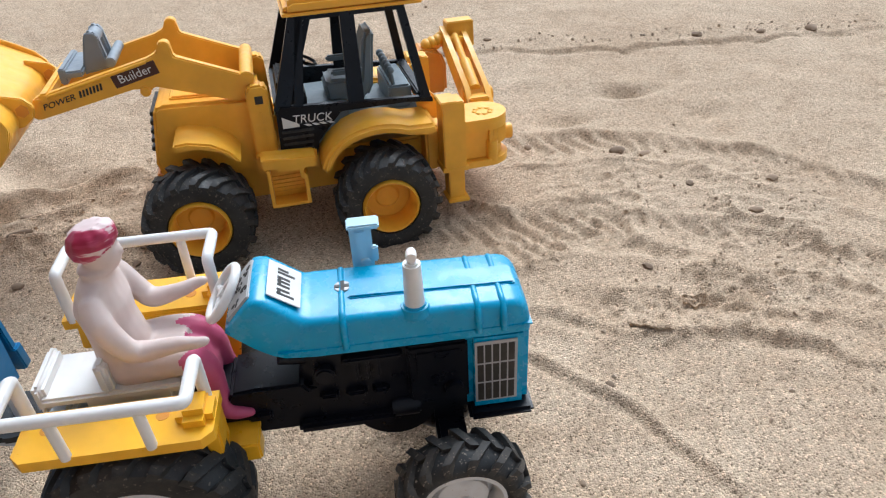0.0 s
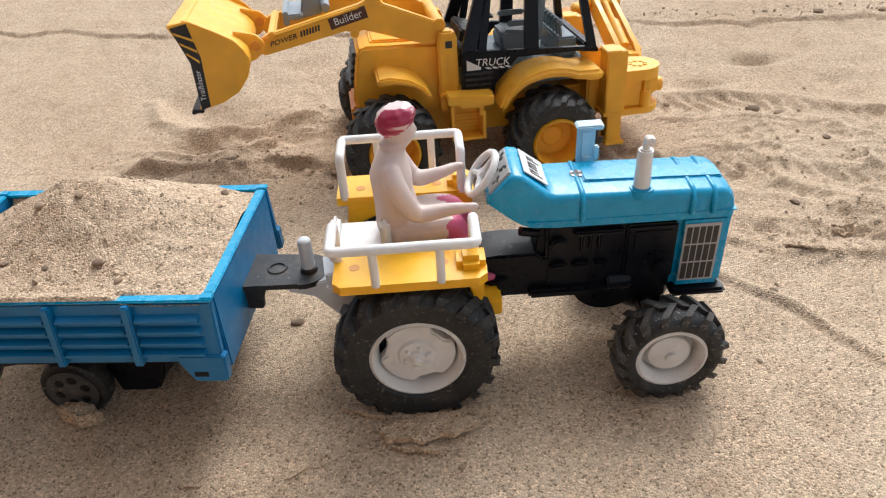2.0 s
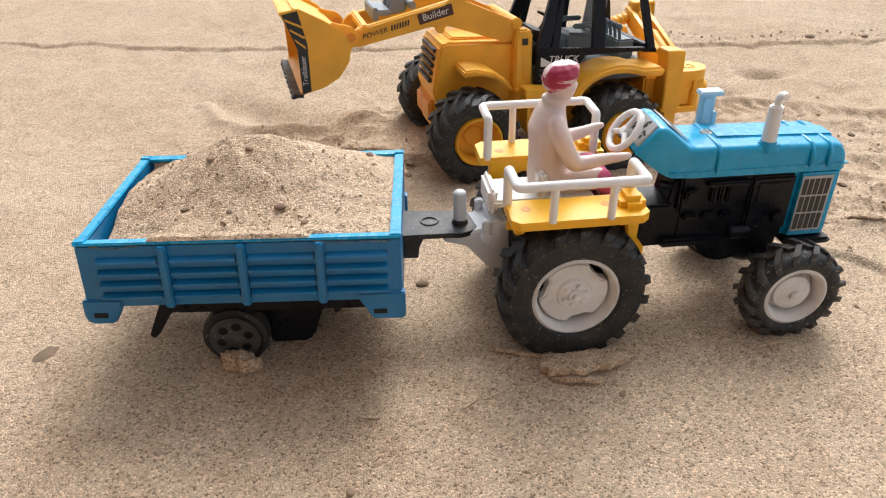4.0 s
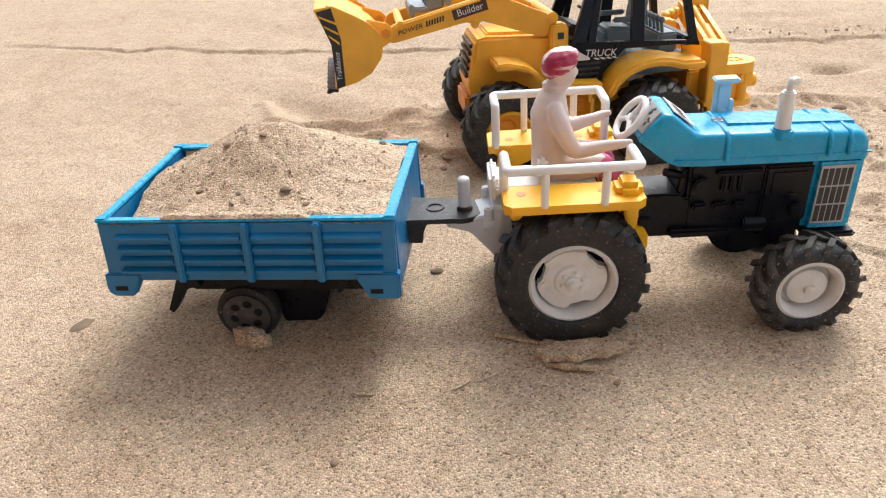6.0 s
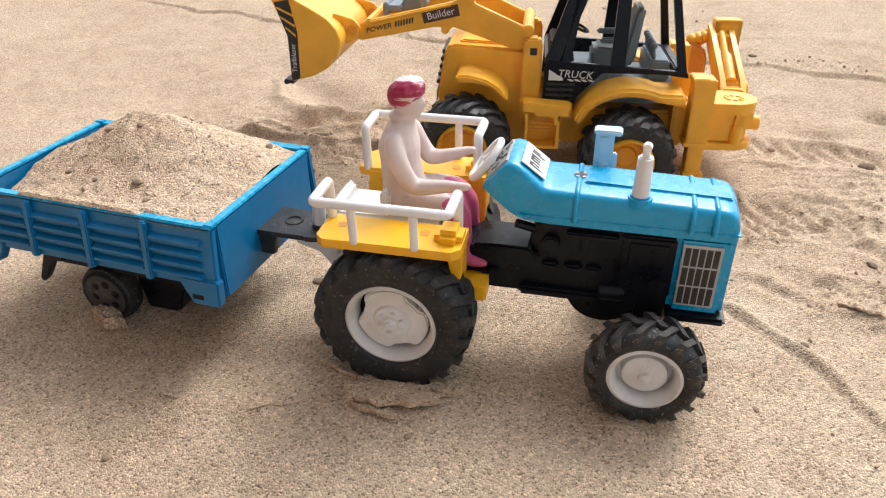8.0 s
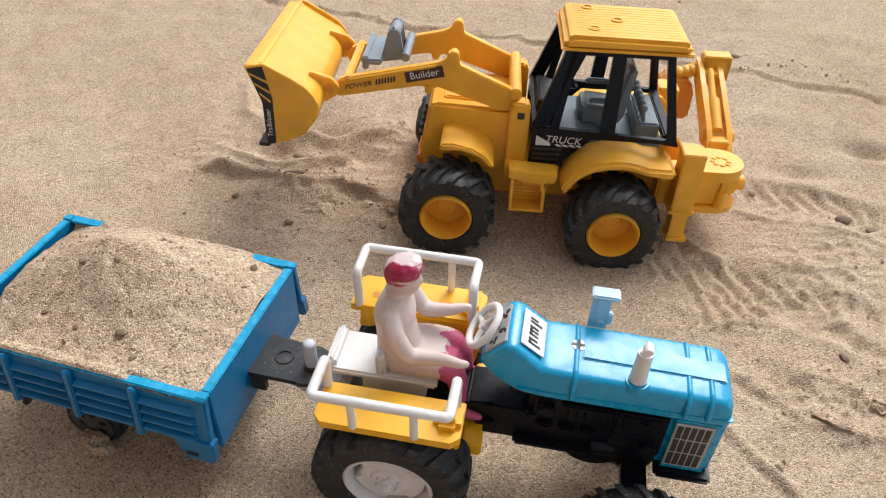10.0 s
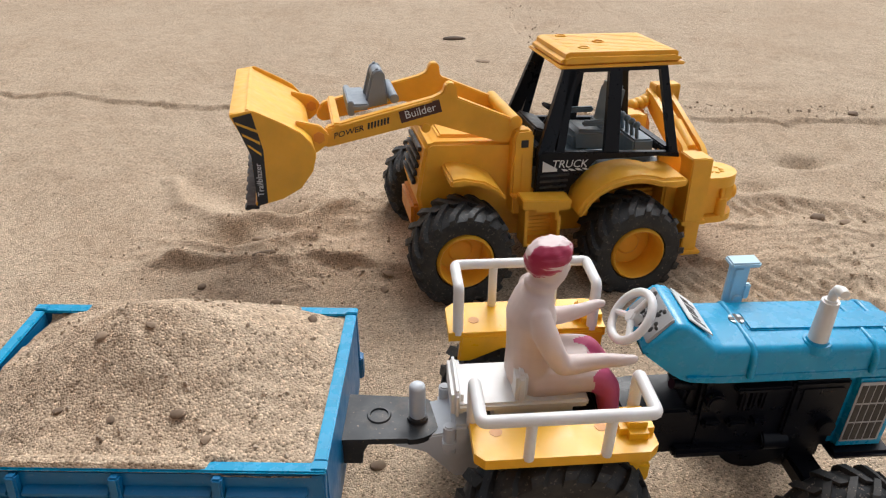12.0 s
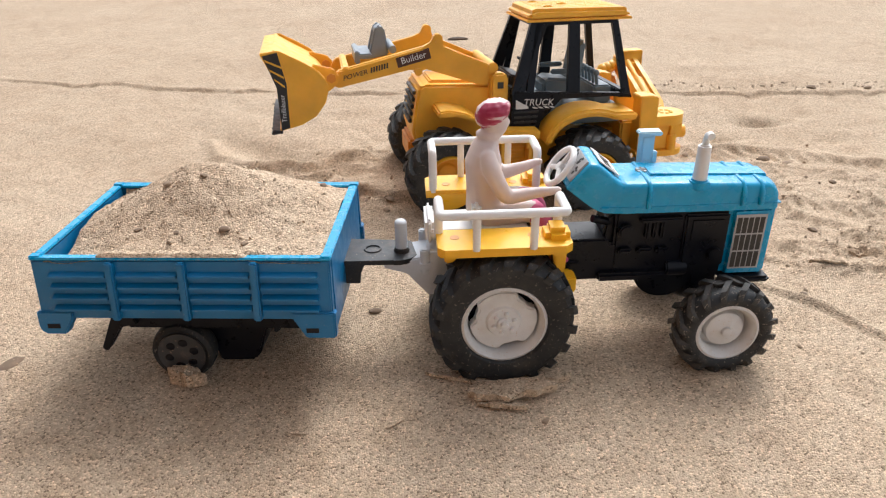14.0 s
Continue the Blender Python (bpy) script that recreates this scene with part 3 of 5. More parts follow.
    prism([(-2.6, 3.35), (-3.2, 3.3), (-3.95, 1.65), (-3.8, 1.5), (-3.55, 1.75), (-3.0, 2.6), (-2.4, 2.7)], -3.1, -2.75, 0.04, ch)
    prism([(-2.6, 3.35), (-3.2, 3.3), (-3.95, 1.65), (-3.8, 1.5), (-3.55, 1.75), (-3.0, 2.6), (-2.4, 2.7)], 2.75, 3.1, 0.04, ch)
    prism([(2.2, 3.3), (3.3, 3.3), (3.2, 2.9), (2.9, 2.35), (2.7, 2.3), (2.75, 2.8), (2.3, 2.9)], -2.95, -2.5, 0.04, ch)
    prism([(2.2, 3.3), (3.3, 3.3), (3.2, 2.9), (2.9, 2.35), (2.7, 2.3), (2.75, 2.8), (2.3, 2.9)], 2.5, 2.95, 0.04, ch)
    box(-3.0, 4.0, -2.7, 2.7, 2.3, 3.3, 0.08, ch)
    # two low blocks added to the underframe to deepen the shade below
    box(0.35, 1.7, -0.6, 2.3, 0.75, 2.4, 0.15, ch)
    box(-2.4, 3.0, 0.5, 2.7, 0.7, 2.4, 0.1, ch)
    cyl((-1.0, -2.6, 1.28), (-1.0, 2.6, 1.28), 0.18, n=12, bm=ch)
    box(-1.3, -0.7, -1.8, -1.4, 1.3, 2.6, 0.04, ch)
    box(-1.3, -0.7, 1.4, 1.8, 1.3, 2.6, 0.04, ch)
    part("chassis", ch, BLACK, t, "black plastic underframe")
    for side in (-1, 1):
        c = (-1.0, side * 2.5, 1.28)
        cover = lathe([(0.93, side * 0.3), (0.92, side * 0.45), (0.82, side * 0.40), (0.25, side * 0.46), (0.001, side * 0.5)], c, 32, closed=False)
        w = part("wheel", cover, HUBCAP, t, "dull grey wheel cover")
        for k in range(6):
            a = 2 * math.pi * k / 6 + 0.3
            p = (c[0] + 0.5 * math.cos(a), c[1] + side * 0.42, c[2] + 0.5 * math.sin(a))
            # cutout shade coloured in as black blobs on the solid cover
            part("cover_slot_shade", ball(p, (0.2, 0.05, 0.17), n=10), BLACK, w)
        part("tyre", tyre_mesh(c, 1.24, 0.9, 0.45, 0.02), RUBBER, w, "small black tyre half sunk in sand")
    # drawbar: flat plate with a round end, upright pin
    z1 = 4.32
    bar = bmesh.new()
    outline = [(5.15, -1.0), (5.15, 1.0), (7.1, 0.9)] + [(7.15 + 0.95 * math.cos(a), 0.95 * math.sin(a)) for a in np.linspace(math.pi / 2, -math.pi / 2, 14)] + [(7.1, -0.9)]
    rings(bar, [[(x, y, z) for x, y in outline] for z in (z1 - 0.2, z1)])
    prism([(5.15, z1 - 0.15), (6.0, z1 - 0.15), (5.8, z1 - 0.6), (5.75, z1 - 1.05), (5.15, z1 - 1.05)], -0.9, -0.65, 0.03, bar)
    prism([(5.15, z1 - 0.15), (6.0, z1 - 0.15), (5.8, z1 - 0.6), (5.75, z1 - 1.05), (5.15, z1 - 1.05)], 0.65, 0.9, 0.03, bar)
    lathe([(0.38, -0.02), (0.34, 0.05), (0.28, 0.05), (0.26, -0.02)], (0, 0, 0), 28, ring := bmesh.new())
    bmesh.ops.transform(ring, matrix=Matrix.Translation((6.2, 0.05, z1)) @ Euler((math.pi / 2, 0, 0)).to_matrix().to_4x4(), verts=ring.verts)
    join(bar, ring)
    d = part("drawbar", bar, CHARCOAL, t, "black drawbar plate dusted with sand")
    pin = cyl((7.36, -0.05, z1 - 0.3), (7.36, -0.05, z1 + 0.16), 0.31, n=20, bev=0.03)
    part("pin_collar", pin, CHARCOAL, d)
    pin = cyl((7.36, -0.05, z1), (7.36, -0.05, z1 + 1.2), 0.24, n=24)
    ball((7.36, -0.05, z1 + 1.2), (0.24, 0.24, 0.16), pin, 24)
    part("hitch_pin", pin, PALE, d, "pale grey upright hitch pin")
    # added black mass for the far wheel and shadow seen beneath the bed
    part("underbody_fill", prism([(-0.4, 2.7), (2.9, 2.7), (2.75, 2.2), (2.3, 2.3), (1.75, 0.7), (1.5, 0.35), (0.1, 0.3)], -1.95, 1.95, 0.08), BLACK, t, "black block added to fill the shaded space under the bed")
    return t


build_trailer()


def heap_height(x, y):
    """Sand in the trailer's box, in the trailer's own directions."""
    z = 5.5 + 0.25 * np.exp(-((x - 0.4) / 3.4) ** 4)
    peak = np.hypot((x + 0.3) / 3.3, (y - 1.25) / 2.8)
    z = z + 1.85 * np.exp(-peak ** 1.8) * np.clip(1.25 - np.abs(y) / 4.4, 0, 1) + 0.3 * hill(x, y, 2.8, 1.6, 2.0, 1.8)
    z = z - 0.55 * hill(x, y, -5.2, -3.0, 1.2, 2.2) - 0.3 * hill(x, y, -5.2, 2.6, 0.9, 1.4)
    z = z + 0.075 * fractal(x, y, 1.3, 51, 4, 0.62) + 0.05 * np.maximum(0, fractal(x, y, 0.8, 57, 2))
    # spilled over the long rails in the middle, held back at the corners
    over = np.clip((np.abs(y) - 3.2) / 0.12, 0, 1)
    spill = 1 / (1 + np.exp(-((np.where(y < 0, 2.5, 3.6) - np.abs(x - np.where(y < 0, -0.3, 0.0))) * 6 + 2.5 * field(x, y, 0.7, 61))))
    brim = 5.62 + 0.32 * spill + 0.035 * fractal(x, y, 0.4, 63, 2)
    brim = np.where(np.abs(y) > 3.61, np.minimum(brim, 5.74), brim)
    return z * (1 - over) + brim * over


hm = sheet(np.arange(-4.92, 4.93, 0.05), np.arange(-3.66, 3.67, 0.05), heap_height)
hm.materials.append(HEAP_SAND)
heap = tagged(new("sand_heap", hm), "heap of coarse dry sand filling the blue trailer", "sand", kind="stuff")
heap.matrix_basis = pose(-11.0 * CM, 4.2 * CM, 0, 0, 0, -5.3)


# ---- toy tractor ----
def build_tractor():
    t = thing("toy_tractor", "blue and yellow plastic toy tractor with white rails", "toy tractor", (0, 3.6, 0.05), (1.5, 0, 0))

    def hood_ring(x, top, low, wide, soft):
        """Section across the bonnet: flat underside, upright sides, rounded shoulders, slight crown."""
        soft = min(soft, 0.45 * (top - low))
        up = [(wide, low), (wide, low + 0.3 * (top - low)), (wide - 0.03, top - soft - 0.12)]
        for k in range(7):
            q = k / 6 * math.pi / 2
            up.append((wide - 0.06 - 1.2 * soft * (1 - math.cos(q)), top - 0.03 - soft * (1 - math.sin(q))))
        up.append((0.45 * wide, top))
        return [(x, y, z) for y, z in up] + [(x, -y, z) for y, z in up[::-1]]
    hood = bmesh.new()
    rings(hood, [hood_ring(*q) for q in ((2.62, 7.06, 6.98, 0.98, 0.03), (2.75, 7.22, 6.88, 1.05, 0.1), (3.28, 7.84, 6.47, 1.16, 0.16), (3.4, 7.95, 6.38, 1.17, 0.17), (3.52, 7.98, 6.29, 1.18, 0.18),
                                          (3.76, 7.94, 6.14, 1.2, 0.2), (4.05, 7.72, 6.03, 1.22, 0.22), (4.55, 7.31, 6.01, 1.26, 0.28), (4.7, 7.22, 6.01, 1.27, 0.3), (4.9, 7.185, 6.0, 1.28, 0.22),
                                          (7.5, 7.12, 5.98, 1.28, 0.2), (10.3, 7.03, 5.96, 1.28, 0.2), (10.5, 6.99, 5.96, 1.27, 0.22), (10.66, 6.9, 5.96, 1.25, 0.32), (10.77, 6.74, 5.96, 1.22, 0.3), (10.82, 6.5, 5.97, 1.16, 0.2))])
    h = part("hood", hood, BLUE, t, "glossy sky blue bonnet")
    h.matrix_basis = pose(0, 0.25 * CM, 0)
    nose = box(9.0, 10.82, -1.27, 1.27, 3.0, 6.1, 0.2, None, 4)
    part("nose", nose, BLUE, h, "blue radiator shroud")
    part("centre_ridge", box(5.9, 10.55, -0.42, 0.42, 7.0, 7.16, 0.05, turn=(0, 1.9, 0)), BLUE, h)
    for x in (5.72, 9.35, 10.05):
        pts = [(x, -1.335, 6.2), (x, -1.33, 6.55), (x, -1.26, 6.93 - 0.032 * (x - 5)), (x, -1.02, 7.14 - 0.03 * (x - 5)), (x, 1.02, 7.14 - 0.03 * (x - 5)), (x, 1.26, 6.93 - 0.032 * (x - 5)), (x, 1.33, 6.55), (x, 1.335, 6.2)]
        part("hoop", tube(pts, 0.1, 10, soft=0.12), BLUE, h)
    part("seam", box(3.9, 10.86, -1.31, 1.31, 6.22, 6.27, 0.01), BLUE, h)
    part("bolt", cyl((5.76, 0.15, 6.95), (5.76, 0.15, 7.2), 0.36, 0.3, 20, 0.07), STEEL, h, "steel screw head with sand in its slots")
    # dark cross laid on the head for the shade in its slots
    s = box(5.54, 5.98, 0.09, 0.21, 7.16, 7.215)
    box(5.7, 5.82, -0.07, 0.37, 7.16, 7.215, 0, s)
    part("bolt_slot_shade", s, STICKER, h)
    # badge on the cowl: white plate with dark unlettered bars
    slope = math.degrees(math.atan2(0.75, 0.98))
    badge = part("badge", box(-0.5, 0.5, -0.78, 0.78, -0.02, 0.02, 0.01), STICKER_WHITE, h, "white badge sticker with dark marks")
    badge.matrix_basis = pose(4.24 * CM, 0, 7.64 * CM, 0, slope, 0)
    marks = bmesh.new()
    for k, (w, y) in enumerate(((0.42, -0.55), (0.28, -0.38), (0.28, -0.18), (0.28, -0.02), (0.28, 0.14), (0.42, 0.36), (0.22, 0.5))):
        box(-0.22, -0.22 + w + 0.1, y - 0.045, y + 0.045, 0.015, 0.03, 0, marks)
    box(-0.2, -0.1, -0.55, -0.36, 0.015, 0.03, 0, marks)
    box(-0.2, -0.1, -0.18, 0.16, 0.015, 0.03, 0, marks)
    m = part("badge_marks", marks, STICKER, badge)
    # gauge panel on the driver's side of the cowl
    gp = part("gauge_panel", box(-0.03, 0.08, -0.85, 0.85, -0.5, 0.5, 0.03), SILVER, h, "silver patterned gauge panel")
    gp.matrix_basis = pose(3.05 * CM, 0, 7.6 * CM, 0, 42, 0)
    dots = bmesh.new()
    for k in range(22):
        y, z = random.uniform(-0.65, 0.65), random.uniform(-0.5, 0.42)
        ball((-0.03, y, z), (0.02, random.uniform(0.04, 0.11), random.uniform(0.04, 0.1)), dots, 8)
    part("gauge_marks", dots, STICKER, gp)
    # grille sticker with bars, both sides of the nose
    for side in (-1, 1):
        y = side * 1.29
        g = part("grille", box(9.22, 10.45, min(y, y + side * 0.03), max(y, y + side * 0.03), 3.42, 5.78, 0.01), SILVER, h, "silver framed side grille")
        for i in range(5):
            for j in range(3):
                x0, z0 = 9.29 + i * 0.224, 3.5 + j * 0.745
                ya, yb = sorted((y + side * 0.03, y + side * 0.042))
                part("grille_slot", box(x0, x0 + 0.18, ya, yb, z0, z0 + 0.67), STICKER, g)
    # exhaust stack
    ex = cyl((7.68, -0.68, 6.85), (7.68, -0.68, 7.2), 0.46, 0.36, 28, 0.06)
    part("exhaust_base", ex, BLUE, t, "round blue exhaust collar")
    ex = cyl((7.68, -0.68, 7.05), (7.68, -0.68, 8.55), 0.28, 0.24, 24, 0.06)
    tube([(7.68, -0.68, 8.45), (7.68, -0.7, 8.75), (7.68, -0.8, 8.93), (7.67, -0.98, 9.0), (7.66, -1.15, 9.0)], [0.12, 0.13, 0.14, 0.15, 0.13], 12, ex)
    part("exhaust_pipe", ex, WHITE, t, "white exhaust pipe with curved tip")
    # bracket lamp on the far side
    lp = box(6.05, 6.7, 1.36, 1.5, 6.6, 8.15, 0.03)
    box(6.2, 6.5, 1.3, 1.38, 6.9, 8.05, 0.03, lp)
    box(6.0, 6.95, 1.2, 1.75, 8.12, 8.3, 0.05, lp)
    box(6.62, 6.85, 1.3, 1.5, 6.9, 7.45, 0.05, lp)
    cyl((6.45, 1.3, 6.95), (6.45, 1.2, 6.95), 0.16, n=16, bev=0.02, bm=lp)
    bmesh.ops.translate(lp, vec=(0.02, 0.55, -0.08), verts=lp.verts)
    part("horn_bracket", lp, PALE_BLUE, t, "pale blue bracket beside the bonnet")
    # engine and gearbox
    e = box(4.6, 9.2, -1.0, 1.0, 2.95, 6.05, 0.1)
    prism([(4.7, 5.9), (4.35, 5.6), (4.2, 4.6), (4.7, 3.4)], -0.7, 0.7, 0.08, e)
    eng = part("engine", e, BLACK, t, "black moulded engine block")
    eng.matrix_basis = pose(0, 0.2 * CM, 0)
    part("sump", cyl((6.9, -0.85, 3.25), (6.9, 0.85, 3.25), 1.3, n=28, bev=0.12), BLACK, eng, "rounded black sump")
    part("front_bumper", box(9.0, 10.95, -1.32, 1.32, 2.85, 3.12, 0.1), BLACK, t)
    part("exhaust_stub", tube([(4.5, -0.55, 5.35), (3.75, -0.7, 5.6)], 0.16, 10), BLACK, eng)
    for s in (-1, 1):
        def ys(a, b):
            return sorted((s * a, s * b))
        pn = box(7.3, 9.05, *ys(0.9, 1.16), 3.5, 5.8, 0.08)
        part("side_panel", pn, BLACK, eng)
        part("panel_inset", box(7.55, 8.85, *ys(1.1, 1.2), 4.7, 5.6, 0.04), BLACK, eng)
        part("manifold", box(5.5, 7.2, *ys(0.9, 1.28), 5.55, 5.75, 0.06), BLACK, eng)
        for k in range(3):
            part("manifold_runner", box(5.75 + k * 0.3, 5.95 + k * 0.3, *ys(0.9, 1.25), 4.85, 5.65, 0.07), BLACK, eng)
        part("sump_rail", box(4.0, 6.9, *ys(0.9, 1.3), 3.05, 3.4, 0.1), BLACK, eng)
        part("starter", cyl((6.75, s * 1.0, 3.45), (7.6, s * 1.0, 3.45), 0.32, n=16, bev=0.06), BLACK, eng)
        part("pump", cyl((8.6, s * 1.05, 4.1), (8.6, s * 1.36, 4.1), 0.28, n=20, bev=0.03), BLACK, eng)
        part("filter", cyl((5.0, s * 0.95, 5.2), (5.0, s * 1.28, 5.2), 0.3, n=18, bev=0.06), BLACK, eng)
        for x0, x1 in ((4.75, 5.3), (5.5, 6.1), (6.25, 6.75)):
            part("casting_lug", box(x0, x1, *ys(0.9, 1.27), 4.18, 4.46, 0.08), BLACK, eng)
    gb = box(1.6, 4.8, -0.75, 0.75, 2.98, 4.6, 0.08)
    prism([(2.1, 4.4), (2.3, 4.78), (2.95, 4.85), (4.3, 4.85), (4.6, 4.4)], -0.85, 0.85, 0.08, gb)
    box(-1.5, 1.8, -1.3, 1.3, 2.2, 4.6, 0.15, gb)
    box(2.6, 3.3, -0.9, 0.9, 3.6, 3.9, 0.06, gb)
    cyl((0, -1.9, 2.85), (0, 1.9, 2.85), 0.5, n=18, bm=gb)
    part("gearbox", gb, BLACK, t, "black gearbox and rear axle housing")
    ax = box(7.9, 9.0, -0.7, 0.7, 2.4, 3.4, 0.1)
    cyl((8.45, -2.6, 2.08), (8.45, 2.6, 2.08), 0.3, n=16, bm=ax)
    box(8.0, 8.9, -2.0, 2.0, 1.9, 2.5, 0.1, ax)
    ball((8.3, 0.2, 2.4), (1.1, 0.9, 0.9), ax)
    part("front_axle", ax, BLACK, t)
    # mudguards, joined by a yellow floor
    for side in (-1, 1):
        ya, yb = sorted((side * 1.75, side * 3.42))
        top = bmesh.new()
        xl = -2.4 if side < 0 else -2.6
        out = [(xl, 0.25), (xl + 0.25, 0.0), (2.1, 0.0), (2.38, 0.25), (2.38, 1.6), (xl, 1.6)]
        rings(top, [[(x, side * (3.42 - d), z) for x, d in out] for z in (5.68, 6.0)])
        bevelled(top, 0.1, 3, 0.8)
        mud = part("mudguard", top, YELLOW, t, "bright yellow mudguard")
        inner = prism([(-2.2, 5.9), (2.3, 5.9), (2.3, 4.4), (2.15, 3.6), (1.9, 3.6), (1.7, 4.6), (1.0, 5.3), (-0.9, 5.35), (-1.9, 4.9), (-2.3, 4.9)],
                      *sorted((side * 1.75, side * 2.0)), 0.05)
        prism([(1.75, 5.7), (2.34, 5.7), (2.3, 4.55), (2.05, 4.2), (1.9, 4.7)], *sorted((side * 1.9, side * 2.65)), 0.06, inner)
        prism([(-2.25, 5.7), (-1.5, 5.7), (-1.75, 5.0), (-2.1, 4.95)], *sorted((side * 1.9, side * 2.5)), 0.06, inner)
        part("skirt", inner, YELLOW, mud)
        part("front_block", box(1.45, 2.36, *sorted((side * 2.0, side * 3.0)), 5.8, 6.42, 0.2, seg=4), YELLOW, mud)
        for x in (-1.75, 1.05):
            # hole shade as a deeper orange disc lying on the plate
            part("screw_hole_shade", cyl((x, side * 2.45, 5.985), (x, side * 2.45, 6.012), 0.17, n=18), ORANGE_DEEP, mud)
        zr, yo, yi, xr = (7.32, 3.42, 1.95, 2.05) if side < 0 else (7.56, 3.32, 1.95, 1.95)
        rail = tube([(-2.3, side * yi, 5.9), (-2.3, side * yi, zr), (-2.3, side * yo, zr), (xr, side * yo, zr), (xr, side * yi, zr), (xr, side * yi, 5.9)], 0.165, 14, soft=0.16)
        for x in (-1.05, 0.95):
            tube([(x, side * yo, zr), (x, side * (yo - 0.05), 5.95)], 0.14, 12, rail)
        part("guard_rail", rail, WHITE, t, "white plastic tubular guard rail")
    fl = box(1.55, 2.9, -1.75, 1.75, 3.35, 3.6, 0.05)
    box(2.3, 2.98, -1.85, -1.15, 3.1, 3.75, 0.06, fl)
    box(2.3, 2.98, 1.15, 1.85, 3.1, 3.75, 0.06, fl)
    part("footplate", fl, YELLOW, t, "yellow footplate")
    st = box(-2.6, 1.2, -0.95, 0.95, 5.25, 5.55, 0.08)
    part("seat_back", box(-0.95, -0.6, -0.95, 0.95, 5.45, 6.5, 0.12, None, 3), WHITE, t)
    part("seat_end", box(-2.75, -2.4, -0.9, 0.9, 4.95, 5.95, 0.14, None, 3), WHITE, t)
    part("seat_post", box(-1.5, 0.8, -0.8, 0.8, 4.4, 5.3, 0.05), WHITE, t)
    part("seat", st, WHITE, t, "white plastic seat board")
    hb = prism([(-2.0, 4.6), (-3.0, 4.3), (-4.4, 4.05), (-4.4, 3.9), (-3.5, 3.6), (-2.6, 2.5), (-1.8, 2.5)], -0.75, 0.75, 0.05)
    box(-2.7, -2.2, -0.9, 0.9, 3.5, 4.7, 0.1, hb)
    for y in (-0.85, 0.85):
        cyl((-2.8, y, 3.7), (-2.8, y, 4.75), 0.18, n=14, bev=0.05, bm=hb)
        box(-3.0, -2.6, y - 0.2, y + 0.2, 3.9, 4.2, 0.04, hb)
    part("hitch_bracket", hb, PALE, t, "pale grey rear hitch bracket")
    # steering wheel: ring, spokes and hub, facing the seat
    n = Vector((-0.80, 0, 0.60))
    c = Vector((2.55, 0.38, 7.46))
    u, v = Vector((0, 1, 0)), n.cross(Vector((0, 1, 0)))
    ringb = bmesh.new()
    R, r = 0.78, 0.13
    loops = [[c + (R + r * math.cos(b)) * (math.cos(a) * u + math.sin(a) * v) + r * math.sin(b) * n for b in np.linspace(0, 2 * math.pi, 11)[:-1]] for a in np.linspace(0, 2 * math.pi, 41)[:-1]]
    rings(ringb, loops, closed=True)
    for k in range(3):
        a = 2 * math.pi * k / 3 + 0.5
        tube([c, c + R * (math.cos(a) * u + math.sin(a) * v)], 0.1, 8, ringb)
    cyl(c - n * 0.75, c + n * 0.1, 0.2, n=16, bev=0.04, bm=ringb)
    part("steering_wheel", ringb, WHITE, t, "white plastic steering wheel")
    for near in (True, False):
        s = -1 if near else 1
        white_wheel(t, (0, s * 2.72, 2.83), 2.76, 1.58, 0.93, 19, 0.14, near, True)
        white_wheel(t, (8.47, s * 2.97, 2.05), 1.94, 1.19, 0.68, 16, 0.15, near, False)
    return t


build_tractor()


# ---- driver doll, one mesh with painted areas ----
def oval(c, rx, ry, n=20, tilt=0.0, flat=0.0):
    """Ring of points round c, wide rx along x and ry along y, tipped about y."""
    out = []
    for k in range(n):
        a = 2 * math.pi * k / n
        x, y = rx * math.cos(a), ry * math.sin(a)
        out.append((c[0] + x * math.cos(tilt), c[1] + y, c[2] - x * math.sin(tilt)))
    return out


def lathe_up(profile, c, n=28):
    """A closed ring turned round an upright axis."""
    bm = bmesh.new()
    rings(bm, [[(c[0] + r * math.cos(2 * math.pi * k / n), c[1] + r * math.sin(2 * math.pi * k / n), z) for r, z in profile] for k in range(n)], closed=True)
    return bm


